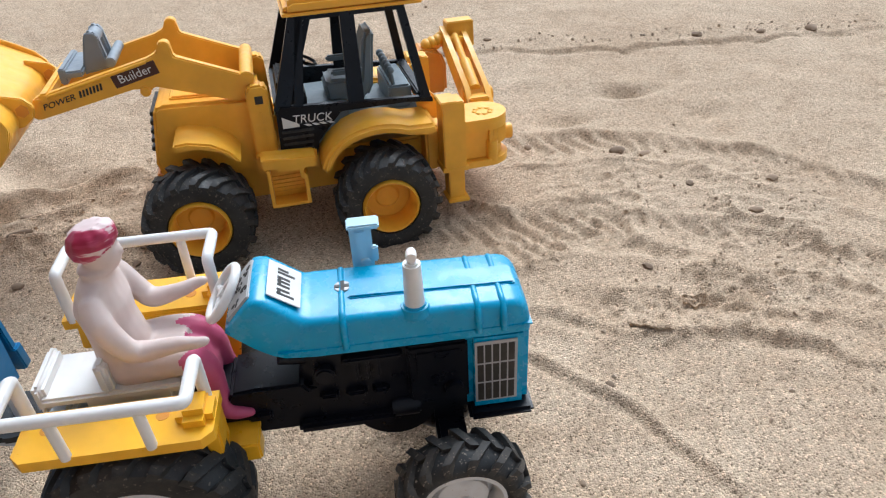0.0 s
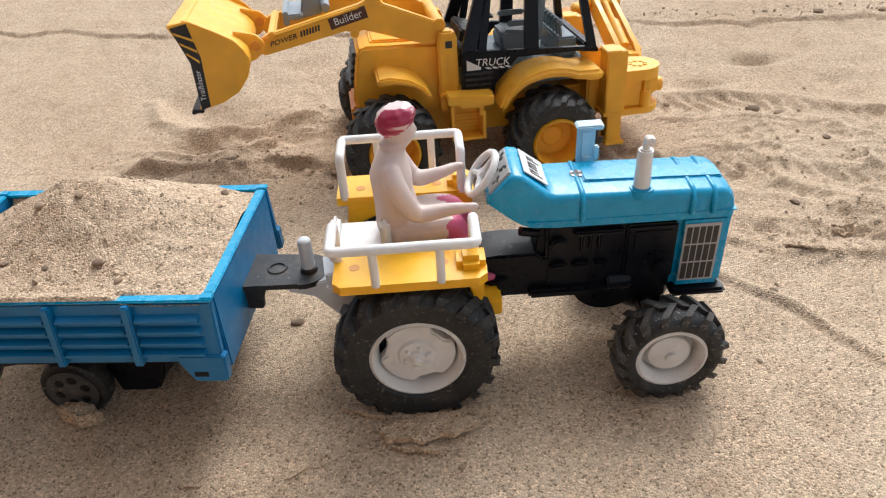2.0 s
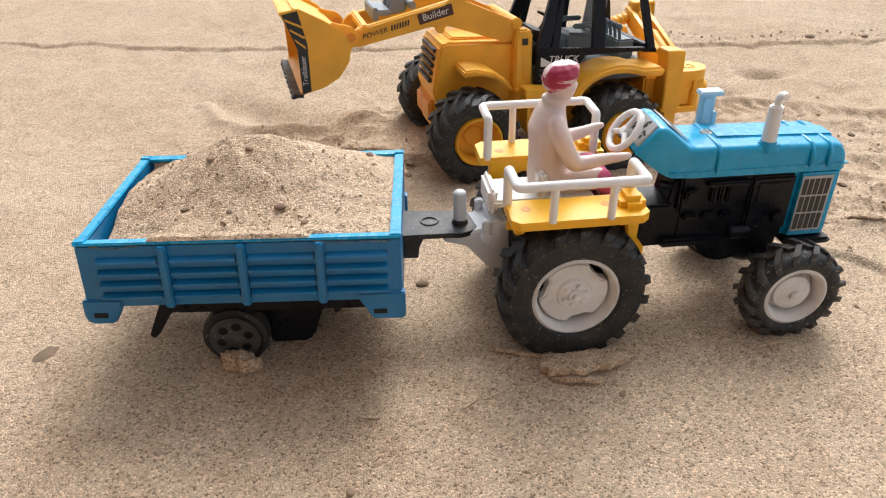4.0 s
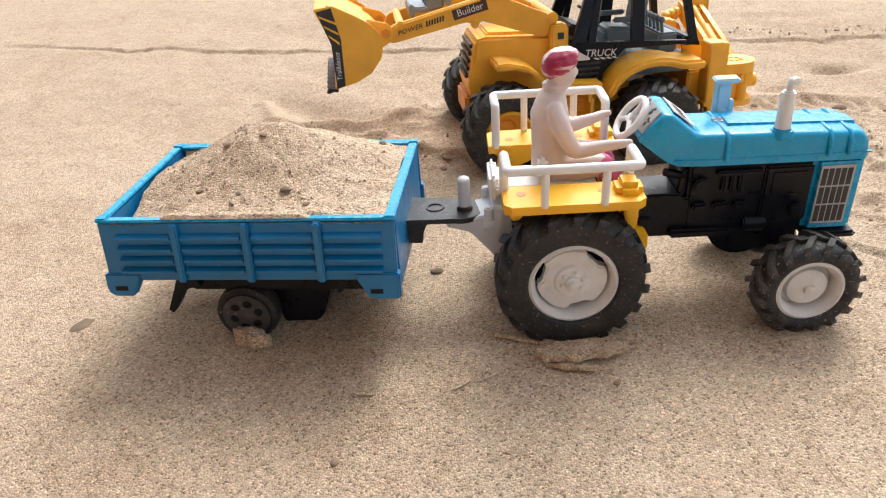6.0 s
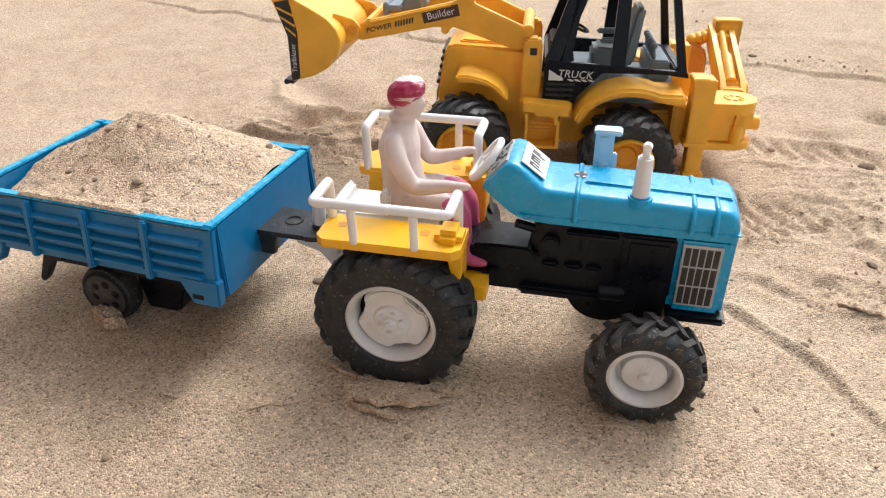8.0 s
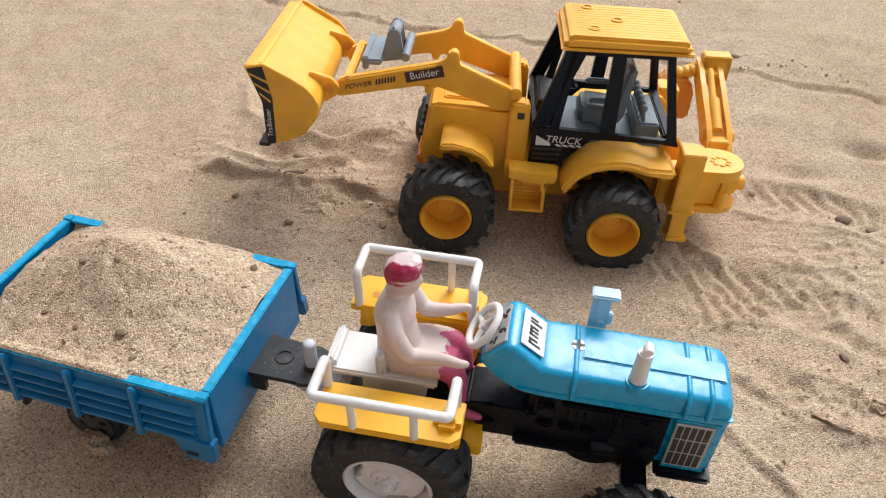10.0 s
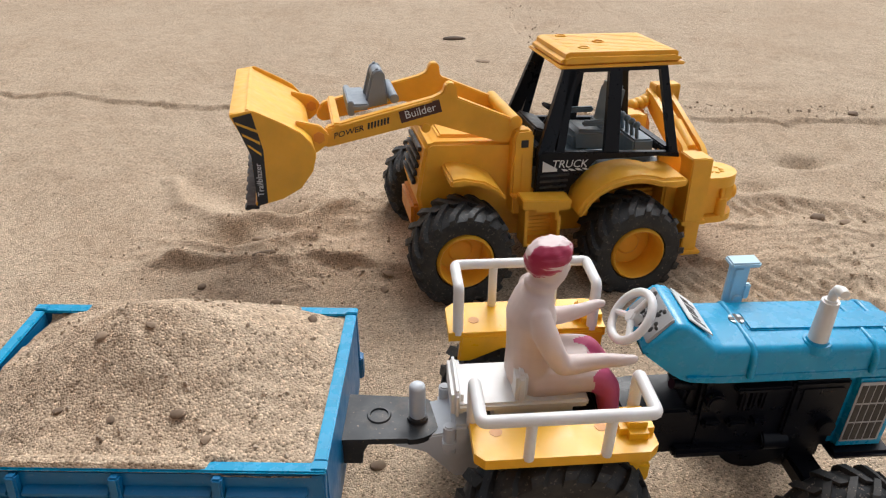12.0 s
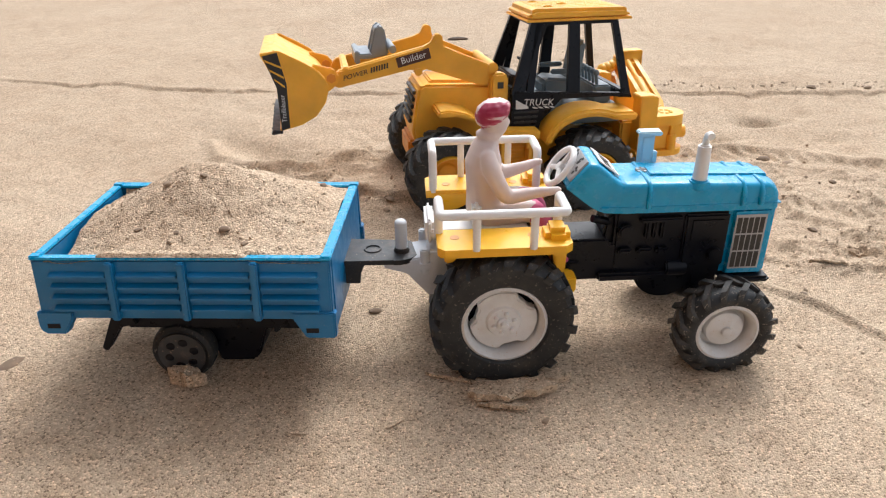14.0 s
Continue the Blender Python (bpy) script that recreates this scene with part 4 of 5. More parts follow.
def build_doll():
    bm = bmesh.new()

    def skin_part(t, slot):
        before = len(bm.faces)
        join(bm, t)
        bm.faces.ensure_lookup_table()
        for f in bm.faces[before:]:
            f.material_index = slot
    body = bmesh.new()
    rings(body, [oval((-0.1, 0, 5.55), 0.75, 0.9), oval((-0.12, 0, 5.95), 0.84, 0.95), oval((-0.2, 0, 6.6), 0.74, 0.84), oval((-0.28, 0, 7.3), 0.68, 0.85), oval((-0.3, 0, 7.9), 0.70, 1.0),
                 oval((-0.26, 0, 8.35), 0.55, 0.98), oval((-0.2, 0, 8.65), 0.46, 0.78), oval((-0.1, 0, 8.85), 0.40, 0.42), oval((0.0, 0, 9.2), 0.37, 0.36)])
    skin_part(body, 0)
    skin_part(ball((0.1, 0, 9.38), (0.52, 0.46, 0.58), n=24), 0)
    nose = ball((0.6, 0, 9.38), (0.1, 0.08, 0.13), n=10)
    skin_part(nose, 0)
    cloth = bmesh.new()
    rings(cloth, [oval((0.06, 0, 9.5), 0.50, 0.47, 28, -0.35), oval((0.03, 0, 9.6), 0.60, 0.56, 28, -0.32), oval((0.02, 0, 9.85), 0.63, 0.58, 28, -0.25), oval((0.03, 0, 10.05), 0.52, 0.48, 28, -0.2), oval((0.04, 0, 10.18), 0.28, 0.26, 28, -0.15)])
    for v in cloth.verts:
        q = v.co - Vector((0.03, 0, 9.82))
        v.co += q.normalized() * (0.05 + 0.035 * math.sin(9 * math.atan2(q.y, q.x) + 7 * q.z))
    skin_part(cloth, 1)
    skin_part(lathe_up([(0.40, 8.86), (0.50, 8.9), (0.52, 9.02), (0.42, 9.06)], (-0.08, 0)), 0)
    for s in (-1, 1):
        up, xe, ye = (0.3, 2.12, 1.05) if s > 0 else (0.08, 2.4, 1.3)
        skin_part(limb([(-0.25, s * 0.8, 8.42), (-0.12, s * 1.08, 7.95), (0.3, s * 1.14, 7.05 + 0.5 * up), (0.62, s * 1.05, 6.78 + 0.7 * up), (0.65 * xe, s * (0.3 + 0.62 * ye), 6.9 + up), (0.87 * xe, s * (0.1 + 0.9 * ye), 7.02 + up), (xe, s * ye, 7.08 + up)], [0.28, 0.36, 0.31, 0.30, 0.22, 0.17, 0.12]), 0)
        skin_part(limb([(-0.2, s * 0.5, 5.85), (0.7, s * 0.6, 6.0), (1.5, s * 0.6, 6.02), (1.75, s * 0.6, 5.85)], [0.5, 0.5, 0.46, 0.42]), 0)
        skin_part(limb([(1.55, s * 0.6, 6.02), (1.95, s * 0.62, 5.6), (2.1, s * 0.72, 4.8), (2.2, s * 0.85, 4.2)], [0.42, 0.4, 0.3, 0.22]), 2)
        skin_part(limb([(2.1, s * 0.9, 4.12), (2.5, s * 0.95, 4.05), (2.95, s * 1.0, 4.02)], [0.2, 0.22, 0.12]), 2)
    lap = bmesh.new()
    rings(lap, [[(x, y, z) for y, z in ((-1.02, 5.8), (-0.85, 6.38), (0.0, 6.42), (0.85, 6.38), (1.02, 5.8), (0, 5.55))] for x in (0.1, 1.5)])
    skin_part(lap, 0)
    hem = bmesh.new()
    rings(hem, [[(x, y, z - dz) for y, z in ((-1.0, 5.75), (-0.82, 6.38), (0.0, 6.36), (0.82, 6.38), (1.0, 5.75), (0, 5.45))] for x, dz in ((1.35, 0.0), (1.9, 0.3), (2.15, 0.95))])
    skin_part(hem, 2)
    raw = new("driver_doll", mesh_of("raw", bm, SKIN))
    melt = raw.modifiers.new("melt", 'REMESH')
    melt.mode, melt.voxel_size = 'VOXEL', 0.0006
    soft = raw.modifiers.new("soft", 'SMOOTH')
    soft.iterations = 3
    me = bpy.data.meshes.new_from_object(raw.evaluated_get(bpy.context.evaluated_depsgraph_get()))
    bpy.data.objects.remove(raw)
    me.materials.clear()
    for m in (SKIN, TURBAN, PINK):
        me.materials.append(m)
    me.shade_smooth()
    for f in me.polygons:
        c = f.center / CM
        hair = c.z > 9.45 + 0.5 * (c.x - 0.1)
        leg = c.z < 6.6 and (c.x > 1.45 + 0.3 * math.sin(10 * c.y) * math.sin(3 * c.y) or c.z < 5.0)
        f.material_index = 1 if hair else 2 if leg else 0
    ob = tagged(new("driver_doll", me), "seated pale plastic driver doll with crimson headcloth", "toy figure")
    ob.matrix_basis = pose(-0.16 * CM, 3.75 * CM, 0.05 * CM, 1.5, 0, 0)
    return ob


def limb(points, radii, n=14):
    """A bent, rounded limb with radii along it."""
    pts = [Vector(p) for p in points]
    fine, rad = [], []
    for i in range(len(pts) - 1):
        p0, p1, p2, p3 = pts[max(i - 1, 0)], pts[i], pts[i + 1], pts[min(i + 2, len(pts) - 1)]
        for k in range(4):
            s = k / 4
            fine.append(0.5 * (2 * p1 + (p2 - p0) * s + (2 * p0 - 5 * p1 + 4 * p2 - p3) * s * s + (3 * p1 - p0 - 3 * p2 + p3) * s ** 3))
            rad.append(radii[i] * (1 - s) + radii[i + 1] * s)
    fine.append(pts[-1])
    rad.append(radii[-1])
    d0, d1 = (fine[0] - fine[1]).normalized(), (fine[-1] - fine[-2]).normalized()
    fine = [fine[0] + d0 * rad[0] * 0.6] + fine + [fine[-1] + d1 * rad[-1] * 0.6]
    rad = [rad[0] * 0.5] + rad + [rad[-1] * 0.5]
    return tube(fine, rad, n)


build_doll()


# ---- toy backhoe loader ----
def build_digger():
    t = thing("toy_backhoe_loader", "yellow plastic toy backhoe loader with black cab", "toy digger", (3.573, 21.834, -0.065), (-2.3, 0.21, 6.36))
    zo = 0.0
    for near in (True, False):
        s = -1 if near else 1
        for x, z in ((-5.06, 2.3), (3.52, 1.9)):
            digger_wheel(t, (x, s * 4.5, z), 2.5, near)
    ch = box(-6.6, 6.8, -1.9, 1.9, 1.6, 3.6, 0.15)
    cyl((-4.95, -3.2, 1.95), (-4.95, 3.2, 1.95), 0.45, n=16, bm=ch)
    cyl((3.72, -3.2, 1.95), (3.72, 3.2, 1.95), 0.45, n=16, bm=ch)
    part("chassis", ch, AMBER, t, "yellow plastic chassis")
    # engine cover
    hood = prism([(-6.5, 3.2), (-6.75, 4.2), (-6.3, 6.75), (-6.0, 6.95), (-1.6, 6.75), (-1.6, 3.2)], -2.2, 2.2, 0.16, None, 3)
    h = part("engine_cover", hood, AMBER, t, "yellow engine cover")
    part("cover_ridge", prism([(-5.7, 6.8), (-5.5, 7.08), (-1.8, 6.9), (-1.8, 6.6)], -1.5, 1.5, 0.08), AMBER, h)
    grill = bmesh.new()
    for k in range(5):
        z = 4.6 + k * 0.42
        box(-6.95 + (z - 4.2) * 0.19, -6.75 + (z - 4.2) * 0.19, -1.5, 1.5, z, z + 0.22, 0.03, grill)
    part("front_grille", grill, STICKER, h, "black grille slats")
    part("cap", cyl((-3.2, -0.9, 6.8), (-3.2, -0.9, 7.3), 0.22, n=16, bev=0.05), CHARCOAL, h)
    part("front_bumper", box(-6.95, -6.4, -1.7, 1.7, 2.3, 3.6, 0.15), ORANGE_DEEP, t, "deep orange front bumper")
    for s in (-1, 1):
        fen = bmesh.new()
        outer = [(-5.55, 5.5), (-5.5, 5.88), (-4.9, 5.93), (-3.9, 5.7), (-3.2, 5.25), (-2.75, 4.65), (-3.05, 4.75), (-3.6, 5.25), (-4.5, 5.55)]
        prism(outer, *sorted((s * 2.1, s * 4.5)), 0.12, fen, 2)
        part("front_fender", fen, AMBER, t, "curved yellow front fender")
        rear = bmesh.new()
        arc = [(3.5 + 2.85 * math.cos(a), 3.45 + 2.12 * math.sin(a)) for a in np.linspace(math.radians(176), math.radians(62), 16)]
        arc += [(6.1, 5.3), (6.3, 4.85)]
        inn = [(3.5 + 2.45 * math.cos(a), 3.4 + 1.72 * math.sin(a)) for a in np.linspace(math.radians(60), math.radians(174), 14)]
        prism(arc + [(5.7, 4.75)] + inn, *sorted((s * 2.2, s * 4.75)), 0.16, rear, 3)
        part("rear_fender", rear, AMBER, t, "wide rounded yellow rear fender")
        body = box(-2.2, 0.6, *sorted((s * 1.8, s * 3.3)), 3.4, 4.3, 0.06)
        st = prism([(-2.0, 4.55), (0.45, 4.4), (0.4, 3.9), (-0.15, 3.9), (-0.15, 3.4), (-0.35, 3.35), (-0.35, 3.8), (-1.35, 3.85), (-1.35, 4.0), (-2.0, 4.05)], *sorted((s * 3.2, s * 4.35)), 0.05, body)
        part("side_step", st, AMBER, t, "yellow step ledge")
        low = box(-1.85, -0.02, *sorted((s * 3.3, s * 4.3)), 2.05, 2.2, 0.03)
        box(-1.85, -1.68, *sorted((s * 3.1, s * 4.3)), 2.05, 4.0, 0.03, low)
        box(-0.2, -0.02, *sorted((s * 3.1, s * 4.3)), 2.05, 3.6, 0.03, low)
        box(-1.8, -0.1, *sorted((s * 3.0, s * 3.3)), 2.05, 3.9, 0.03, low)
        for k in range(5):
            z = 2.35 + 0.2 * k
            box(-1.7, -0.18, *sorted((s * 3.28, s * 3.36)), z, z + 0.09, 0.0, low)
        part("foot_well", low, AMBER, t)
        # upright mast that carries the arm
        mast = prism([(-2.2, 3.3), (-2.15, 7.2), (-1.95, 7.5), (-1.35, 7.52), (-1.15, 7.3), (-1.1, 3.3)], *sorted((s * 2.0, s * 2.85)), 0.1)
        m = part("arm_mast", mast, AMBER, t, "upright yellow arm mount")
        # black square on the uncut mast in place of the hole's dark inside
        part("mast_hole_shade", box(-1.78, -1.42, *sorted((s * 2.83, s * 2.865)), 6.65, 7.02, 0.01), STICKER, m)
        part("mast_groove", box(-1.72, -1.56, *sorted((s * 2.85, s * 2.89)), 4.0, 6.3, 0.02), AMBER, m)
        # lift arm, a cranked plate
        arm = prism([(-11.0, 8.0), (-10.75, 8.42), (-5.85, 9.55), (-5.4, 9.75), (-5.25, 10.15), (-5.0, 10.22), (-4.78, 10.05), (-4.7, 9.5), (-2.0, 8.35), (-1.75, 7.9), (-1.75, 7.4), (-2.4, 7.15),
                     (-5.8, 8.3), (-6.1, 8.05), (-6.45, 8.25), (-6.7, 8.28), (-10.8, 7.45), (-11.1, 7.7)], *sorted((s * 1.85, s * 2.3)), 0.06)
        bmesh.ops.translate(arm, vec=(-0.1, 0, -0.42), verts=arm.verts)
        a = part("lift_arm", arm, AMBER, t, "yellow lift arm with sticker")
        part("arm_lip", tube([(-10.7, s * 2.3, 7.9), (-6.0, s * 2.3, 9.0)], 0.08, 8), AMBER, a)
        part("arm_pin", cyl((-6.3, s * 1.8, 7.74), (-6.3, s * 2.45, 7.74), 0.22, n=18, bev=0.04), AMBER, a)
        part("arm_knuckle", cyl((-5.12, s * 1.8, 9.52), (-5.12, s * 2.36, 9.52), 0.26, n=18, bev=0.04), AMBER, a)
        if s < 0:
            tilt = math.degrees(math.atan2(1.12, 4.75))
            pl = part("name_sticker", box(-0.98, 0.98, -0.012, 0.012, -0.3, 0.3, 0.005), MAROON, a, "maroon name sticker")
            pl.matrix_basis = pose(-6.55 * CM, -2.315 * CM, 8.53 * CM, 0, -tilt, 0)
            words("Builder", 0.52, STICKER_WHITE, pl, "sticker_words", (0.0, -0.02, 0.0), (90, 0, 0), 0.004, label="worn white lettering")
            pw = words("POWER", 0.36, STICKER, a, "arm_words", (-9.9, -2.312, 7.72), (90, -tilt, 0), 0.02, 0.3, 1.15)
            for k in range(7):
                b = part("arm_stripe", box(-0.045, 0.045, -0.006, 0.006, -0.15, 0.15, turn=(0, 18, 0)), STICKER, a)
                b.matrix_basis = pose((-8.95 + 0.15 * k) * CM, -2.312 * CM, (7.96 + 0.036 * k) * CM, 0, -tilt, 0)
    # cross bars and grey linkage between the arms
    part("arm_cross_tube", cyl((-1.95, -2.4, 7.75), (-1.95, 2.4, 7.75), 0.32, n=20, bev=0.05), AMBER, t)
    part("arm_cross_bar", box(-10.6, -10.2, -2.4, 2.4, 7.75, 8.2, 0.08), AMBER, t)
    link = box(-8.9, -7.9, -1.6, 1.6, 8.55, 8.85, 0.08)
    box(-8.9, -8.6, -1.6, 1.6, 8.3, 9.0, 0.06, link)
    prism([(-8.1, 8.4), (-7.7, 9.9), (-7.55, 10.25), (-7.25, 10.3), (-7.05, 10.0), (-6.85, 8.6)], -0.85, -0.45, 0.1, link, 3)
    prism([(-8.1, 8.4), (-7.7, 9.9), (-7.55, 10.25), (-7.25, 10.3), (-7.05, 10.0), (-6.85, 8.6)], 0.45, 0.85, 0.1, link, 3)
    cyl((-7.35, -0.9, 9.9), (-7.35, 0.9, 9.9), 0.3, n=16, bev=0.04, bm=link)
    cyl((-6.7, -1.5, 9.0), (-6.7, 1.5, 9.0), 0.22, n=16, bev=0.04, bm=link)
    bmesh.ops.translate(link, vec=(-0.9, 0.2, -0.12), verts=link.verts)
    part("bucket_linkage", link, LINK_GREY, t, "grey bucket linkage")
    # bucket: curved shell with side cheeks, mouth towards the front
    shell = bmesh.new()
    curve = [(-14.85, 9.48), (-14.1, 9.55), (-13.3, 9.05), (-12.5, 8.6), (-11.85, 8.2), (-11.55, 7.85), (-11.46, 7.4), (-11.66, 6.75), (-12.2, 6.08), (-13.0, 5.65), (-14.2, 5.38)]
    inner = [(-14.2, 5.55), (-13.05, 5.8), (-12.35, 6.25), (-11.85, 6.85), (-11.68, 7.4), (-11.75, 7.75), (-12.0, 8.0), (-12.6, 8.4), (-13.35, 8.85), (-14.1, 9.33), (-14.8, 9.26)]
    prism(curve + inner, -4.8, 4.8, 0.04, shell)
    b = part("bucket", shell, AMBER, t, "yellow loading bucket")
    hinge = Matrix.Translation((-14.0 * CM, -4.6 * CM, 8.0 * CM))
    b.matrix_basis = hinge @ pose(0, 0.25 * CM, 0, -2.3, 0, 1.5) @ hinge.inverted()
    for s in (-1, 1):
        ck = prism([(-14.85, 9.46), (-13.9, 9.6), (-12.8, 9.02), (-12.05, 8.56), (-11.64, 8.08), (-11.44, 7.6), (-11.64, 6.82), (-12.2, 6.1), (-13.0, 5.68), (-14.1, 5.42), (-14.15, 7.9)], *sorted((s * 4.75, s * 4.97)), 0.04)
        part("bucket_cheek", ck, AMBER, b)
        ya, yb = sorted((s * 4.965, s * 4.985))
        ed = part("edge_sticker", prism([(-14.14, 7.7), (-14.72, 9.35), (-13.95, 9.5), (-13.62, 7.9), (-13.66, 5.56), (-14.1, 5.44)], ya, yb), STICKER, b, "black sticker with yellow stripes")
        for k in range(3):
            z = 8.95 - 0.48 * k
            xl = -14.62 + 0.19 * k
            part("sticker_stripe", prism([(xl, z + 0.22), (xl + 0.04, z + 0.1), (-13.72, z - 0.32), (-13.72, z - 0.2)], *sorted((s * 4.985, s * 4.995))), AMBER, ed)
        if s < 0:
            words("Trailblazer", 0.36, STICKER_WHITE, ed, "edge_words", (-13.9, -4.995, 6.62), (90, -90, 0), 0.003, 0, 0.95)
        lug = prism([(-12.2, 8.6), (-11.1, 8.3), (-10.75, 7.9), (-10.85, 7.45), (-11.3, 7.1), (-11.8, 7.0)], *sorted((s * 2.85, s * 3.15)), 0.05)
        part("bucket_lug", lug, AMBER, b)
        part("lug_pin", cyl((-11.2, s * 2.8, 7.78), (-11.2, s * 3.22, 7.78), 0.27, n=6), ORANGE_DEEP, b, "hexagonal pivot pin")
    lip = box(-14.6, -14.05, -4.8, 4.8, 5.25, 5.42, 0.03, turn=(0, 8, 0))
    for k in range(8):
        y = -4.3 + k * 1.23
        prism([(-14.3, 5.45), (-14.7, 5.25), (-14.62, 5.12), (-14.3, 5.2)], y - 0.3, y + 0.3, 0.03, lip)
    part("top_crease", box(-14.2, -14.0, -4.74, 4.74, 9.5, 9.6, 0.04, turn=(0, 20, 0)), AMBER, b)
    part("cutting_edge", lip, STICKER, b, "dark toothed cutting edge")
    # cab: black frame with open windows
    zb, zt = 3.9, 10.28

    def cab_y(z):
        return 3.15 - max(0.0, z - 6.2) * 0.19

    def post(p0, p1, w, d=0.3, bm=None):
        """A flat window post in the cab's side, from low to high."""
        q = bm if bm is not None else bmesh.new()
        for s in (-1, 1):
            r = []
            for (x, z), wd in ((p0, w), (p1, w * 0.85)):
                y = s * cab_y(z)
                r.append([(x - wd / 2, y, z), (x + wd / 2, y, z), (x + wd / 2, y - s * d, z), (x - wd / 2, y - s * d, z)])
            rings(q, r)
        return q
    for s in (-1, 1):
        door = bmesh.new()
        prism([(-1.05, 3.85), (-0.95, 6.3), (-0.75, 6.5), (0.3, 6.4), (6.3, 6.05), (6.4, 5.75), (5.2, 5.9), (2.0, 5.9), (0.8, 4.6), (0.6, 3.85)], *sorted((s * 2.8, s * 3.15)), 0.04, door)
        d = part("cab_side", door, BLACK, t, "black cab side panel")
        for k in range(5):
            z = 4.0 + 0.3 * k
            part("louvre", box(-0.85, 0.45 + 0.05 * k, *sorted((s * 3.14, s * 3.22)), z, z + 0.14, 0.03), CHARCOAL, d)
        if s < 0:
            words("TRUCK", 0.56, STICKER_WHITE, d, "door_words", (0.62, -3.165, 5.78), (90, 2, 0), 0.006, 0.15, 1.0, "white lettering")
            tri = prism([(-0.75, 5.45), (-0.75, 6.0), (0.0, 5.58), (0.0, 5.45)], -3.175, -3.155)
            for k in range(4):
                prism([(0.2 + 0.35 * k, 5.54), (0.42 + 0.35 * k, 5.54), (0.6 + 0.35 * k, 5.43), (0.38 + 0.35 * k, 5.43)], -3.175, -3.155, 0, tri)
            part("door_flash", tri, STICKER_WHITE, d)
    fr = post((-0.65, 6.3), (0.6, zt), 0.75)
    post((0.1, 6.3), (0.75, zt), 0.42, bm=fr)
    post((2.75, 5.95), (2.85, zt), 0.75, bm=fr)
    post((6.05, 5.95), (5.25, zt), 0.45, bm=fr)
    box(-1.0, -0.6, -2.7, 2.7, 5.9, 6.6, 0.08, fr)
    box(5.7, 6.2, -2.7, 2.7, 5.7, 6.2, 0.08, fr)
    box(0.4, 5.4, -2.4, -2.1, 10.0, 10.28, 0.04, fr)
    box(0.4, 5.4, 2.1, 2.4, 10.0, 10.28, 0.04, fr)
    box(0.35, 0.75, -2.2, 2.2, 9.98, 10.28, 0.04, fr)
    box(5.0, 5.4, -2.2, 2.2, 9.98, 10.28, 0.04, fr)
    prism([(0.95, 10.1), (0.2, 8.2), (-0.15, 7.6), (0.25, 7.5), (0.6, 8.3), (1.25, 10.1)], -2.42, -2.25, 0.03, fr)
    part("cab_frame", fr, BLACK, t, "black cab frame with open windows")
    dash = prism([(-0.9, 6.2), (-0.7, 7.2), (0.3, 6.9), (0.6, 6.3), (0.4, 4.5), (-0.9, 4.5)], -1.6, 1.6, 0.1)
    part("dashboard", dash, CHARCOAL, t)
    fl = box(-0.9, 6.0, -2.5, 2.5, 4.2, 5.2, 0.05)
    box(0.2, 2.4, -2.3, 2.3, 5.1, 5.7, 0.1, fl)
    part("cab_floor", fl, GREY, t, "grey cab interior floor")
    se = prism([(1.6, 5.6), (1.5, 6.5), (1.75, 6.75), (3.3, 6.6), (3.6, 8.6), (3.85, 8.9), (4.2, 8.8), (4.1, 8.2), (3.9, 6.2), (3.6, 5.6)], -1.0, 1.0, 0.18, None, 3)
    box(1.9, 3.4, -1.35, -1.05, 7.0, 7.3, 0.08, se)
    box(1.9, 3.4, 1.05, 1.35, 7.0, 7.3, 0.08, se)
    part("cab_seat", se, GREY, t, "grey moulded seat")
    lev = box(4.5, 5.6, -1.8, 1.8, 5.2, 6.3, 0.1)
    for k in range(6):
        y = -1.5 + 0.6 * k
        lv = cyl((4.8, y, 6.2), (4.7, y, 6.9), 0.1, n=10)
        ball((4.7, y, 7.0), 0.2, lv, 10)
        part("lever", lv, GREY, t)
    part("control_console", lev, GREY, t, "grey control console")
    sw = lathe([(0.62, -0.08), (0.7, 0.0), (0.62, 0.08), (0.54, 0.0)], (0, 0, 0), 28)
    bmesh.ops.transform(sw, matrix=Matrix.Translation((0.75, 0, 7.6)) @ Euler((radians(90), 0, 0)).to_matrix().to_4x4() @ Euler((0, 0, radians(-25))).to_matrix().to_4x4(), verts=sw.verts)
    cyl((0.3, 0, 6.8), (0.75, 0, 7.6), 0.12, n=10, bm=sw)
    part("steering_wheel", sw, BLACK, t)
    roof = prism([(0.07, 10.22), (0.17, 10.75), (0.55, 10.92), (5.85, 10.86), (6.2, 10.7), (6.25, 10.22)], -2.38, 2.4, 0.2, None, 4)
    r = part("cab_roof", roof, AMBER, t, "yellow ribbed cab roof")
    part("roof_rim", box(0.0, 6.32, -2.46, 2.48, 10.2, 10.34, 0.05, seg=2), AMBER, r)
    for k in range(12):
        y = -1.85 + k * 0.335
        rb = box(0.7, 5.7, y - 0.05, y + 0.05, 10.84, 10.9, 0.02, turn=(0, 0.65, 0))
        part("roof_rib", rb, AMBER, r)
    for x, y in ((1.46, 1.7), (2.81, 0.07), (1.57, -1.21)):
        ring = lathe([(0.3, 0.0), (0.3, 0.09), (0.22, 0.09), (0.22, 0.0)], (0, 0, 0), 24)
        bmesh.ops.transform(ring, matrix=Matrix.Translation((x, y, 10.87)) @ Euler((radians(90), 0, 0)).to_matrix().to_4x4(), verts=ring.verts)
        part("roof_ring", ring, AMBER, r)
    # rear frame, stabilisers and the backhoe swung to the far side
    rb = box(5.9, 7.0, -3.0, 3.0, 2.2, 4.3, 0.12)
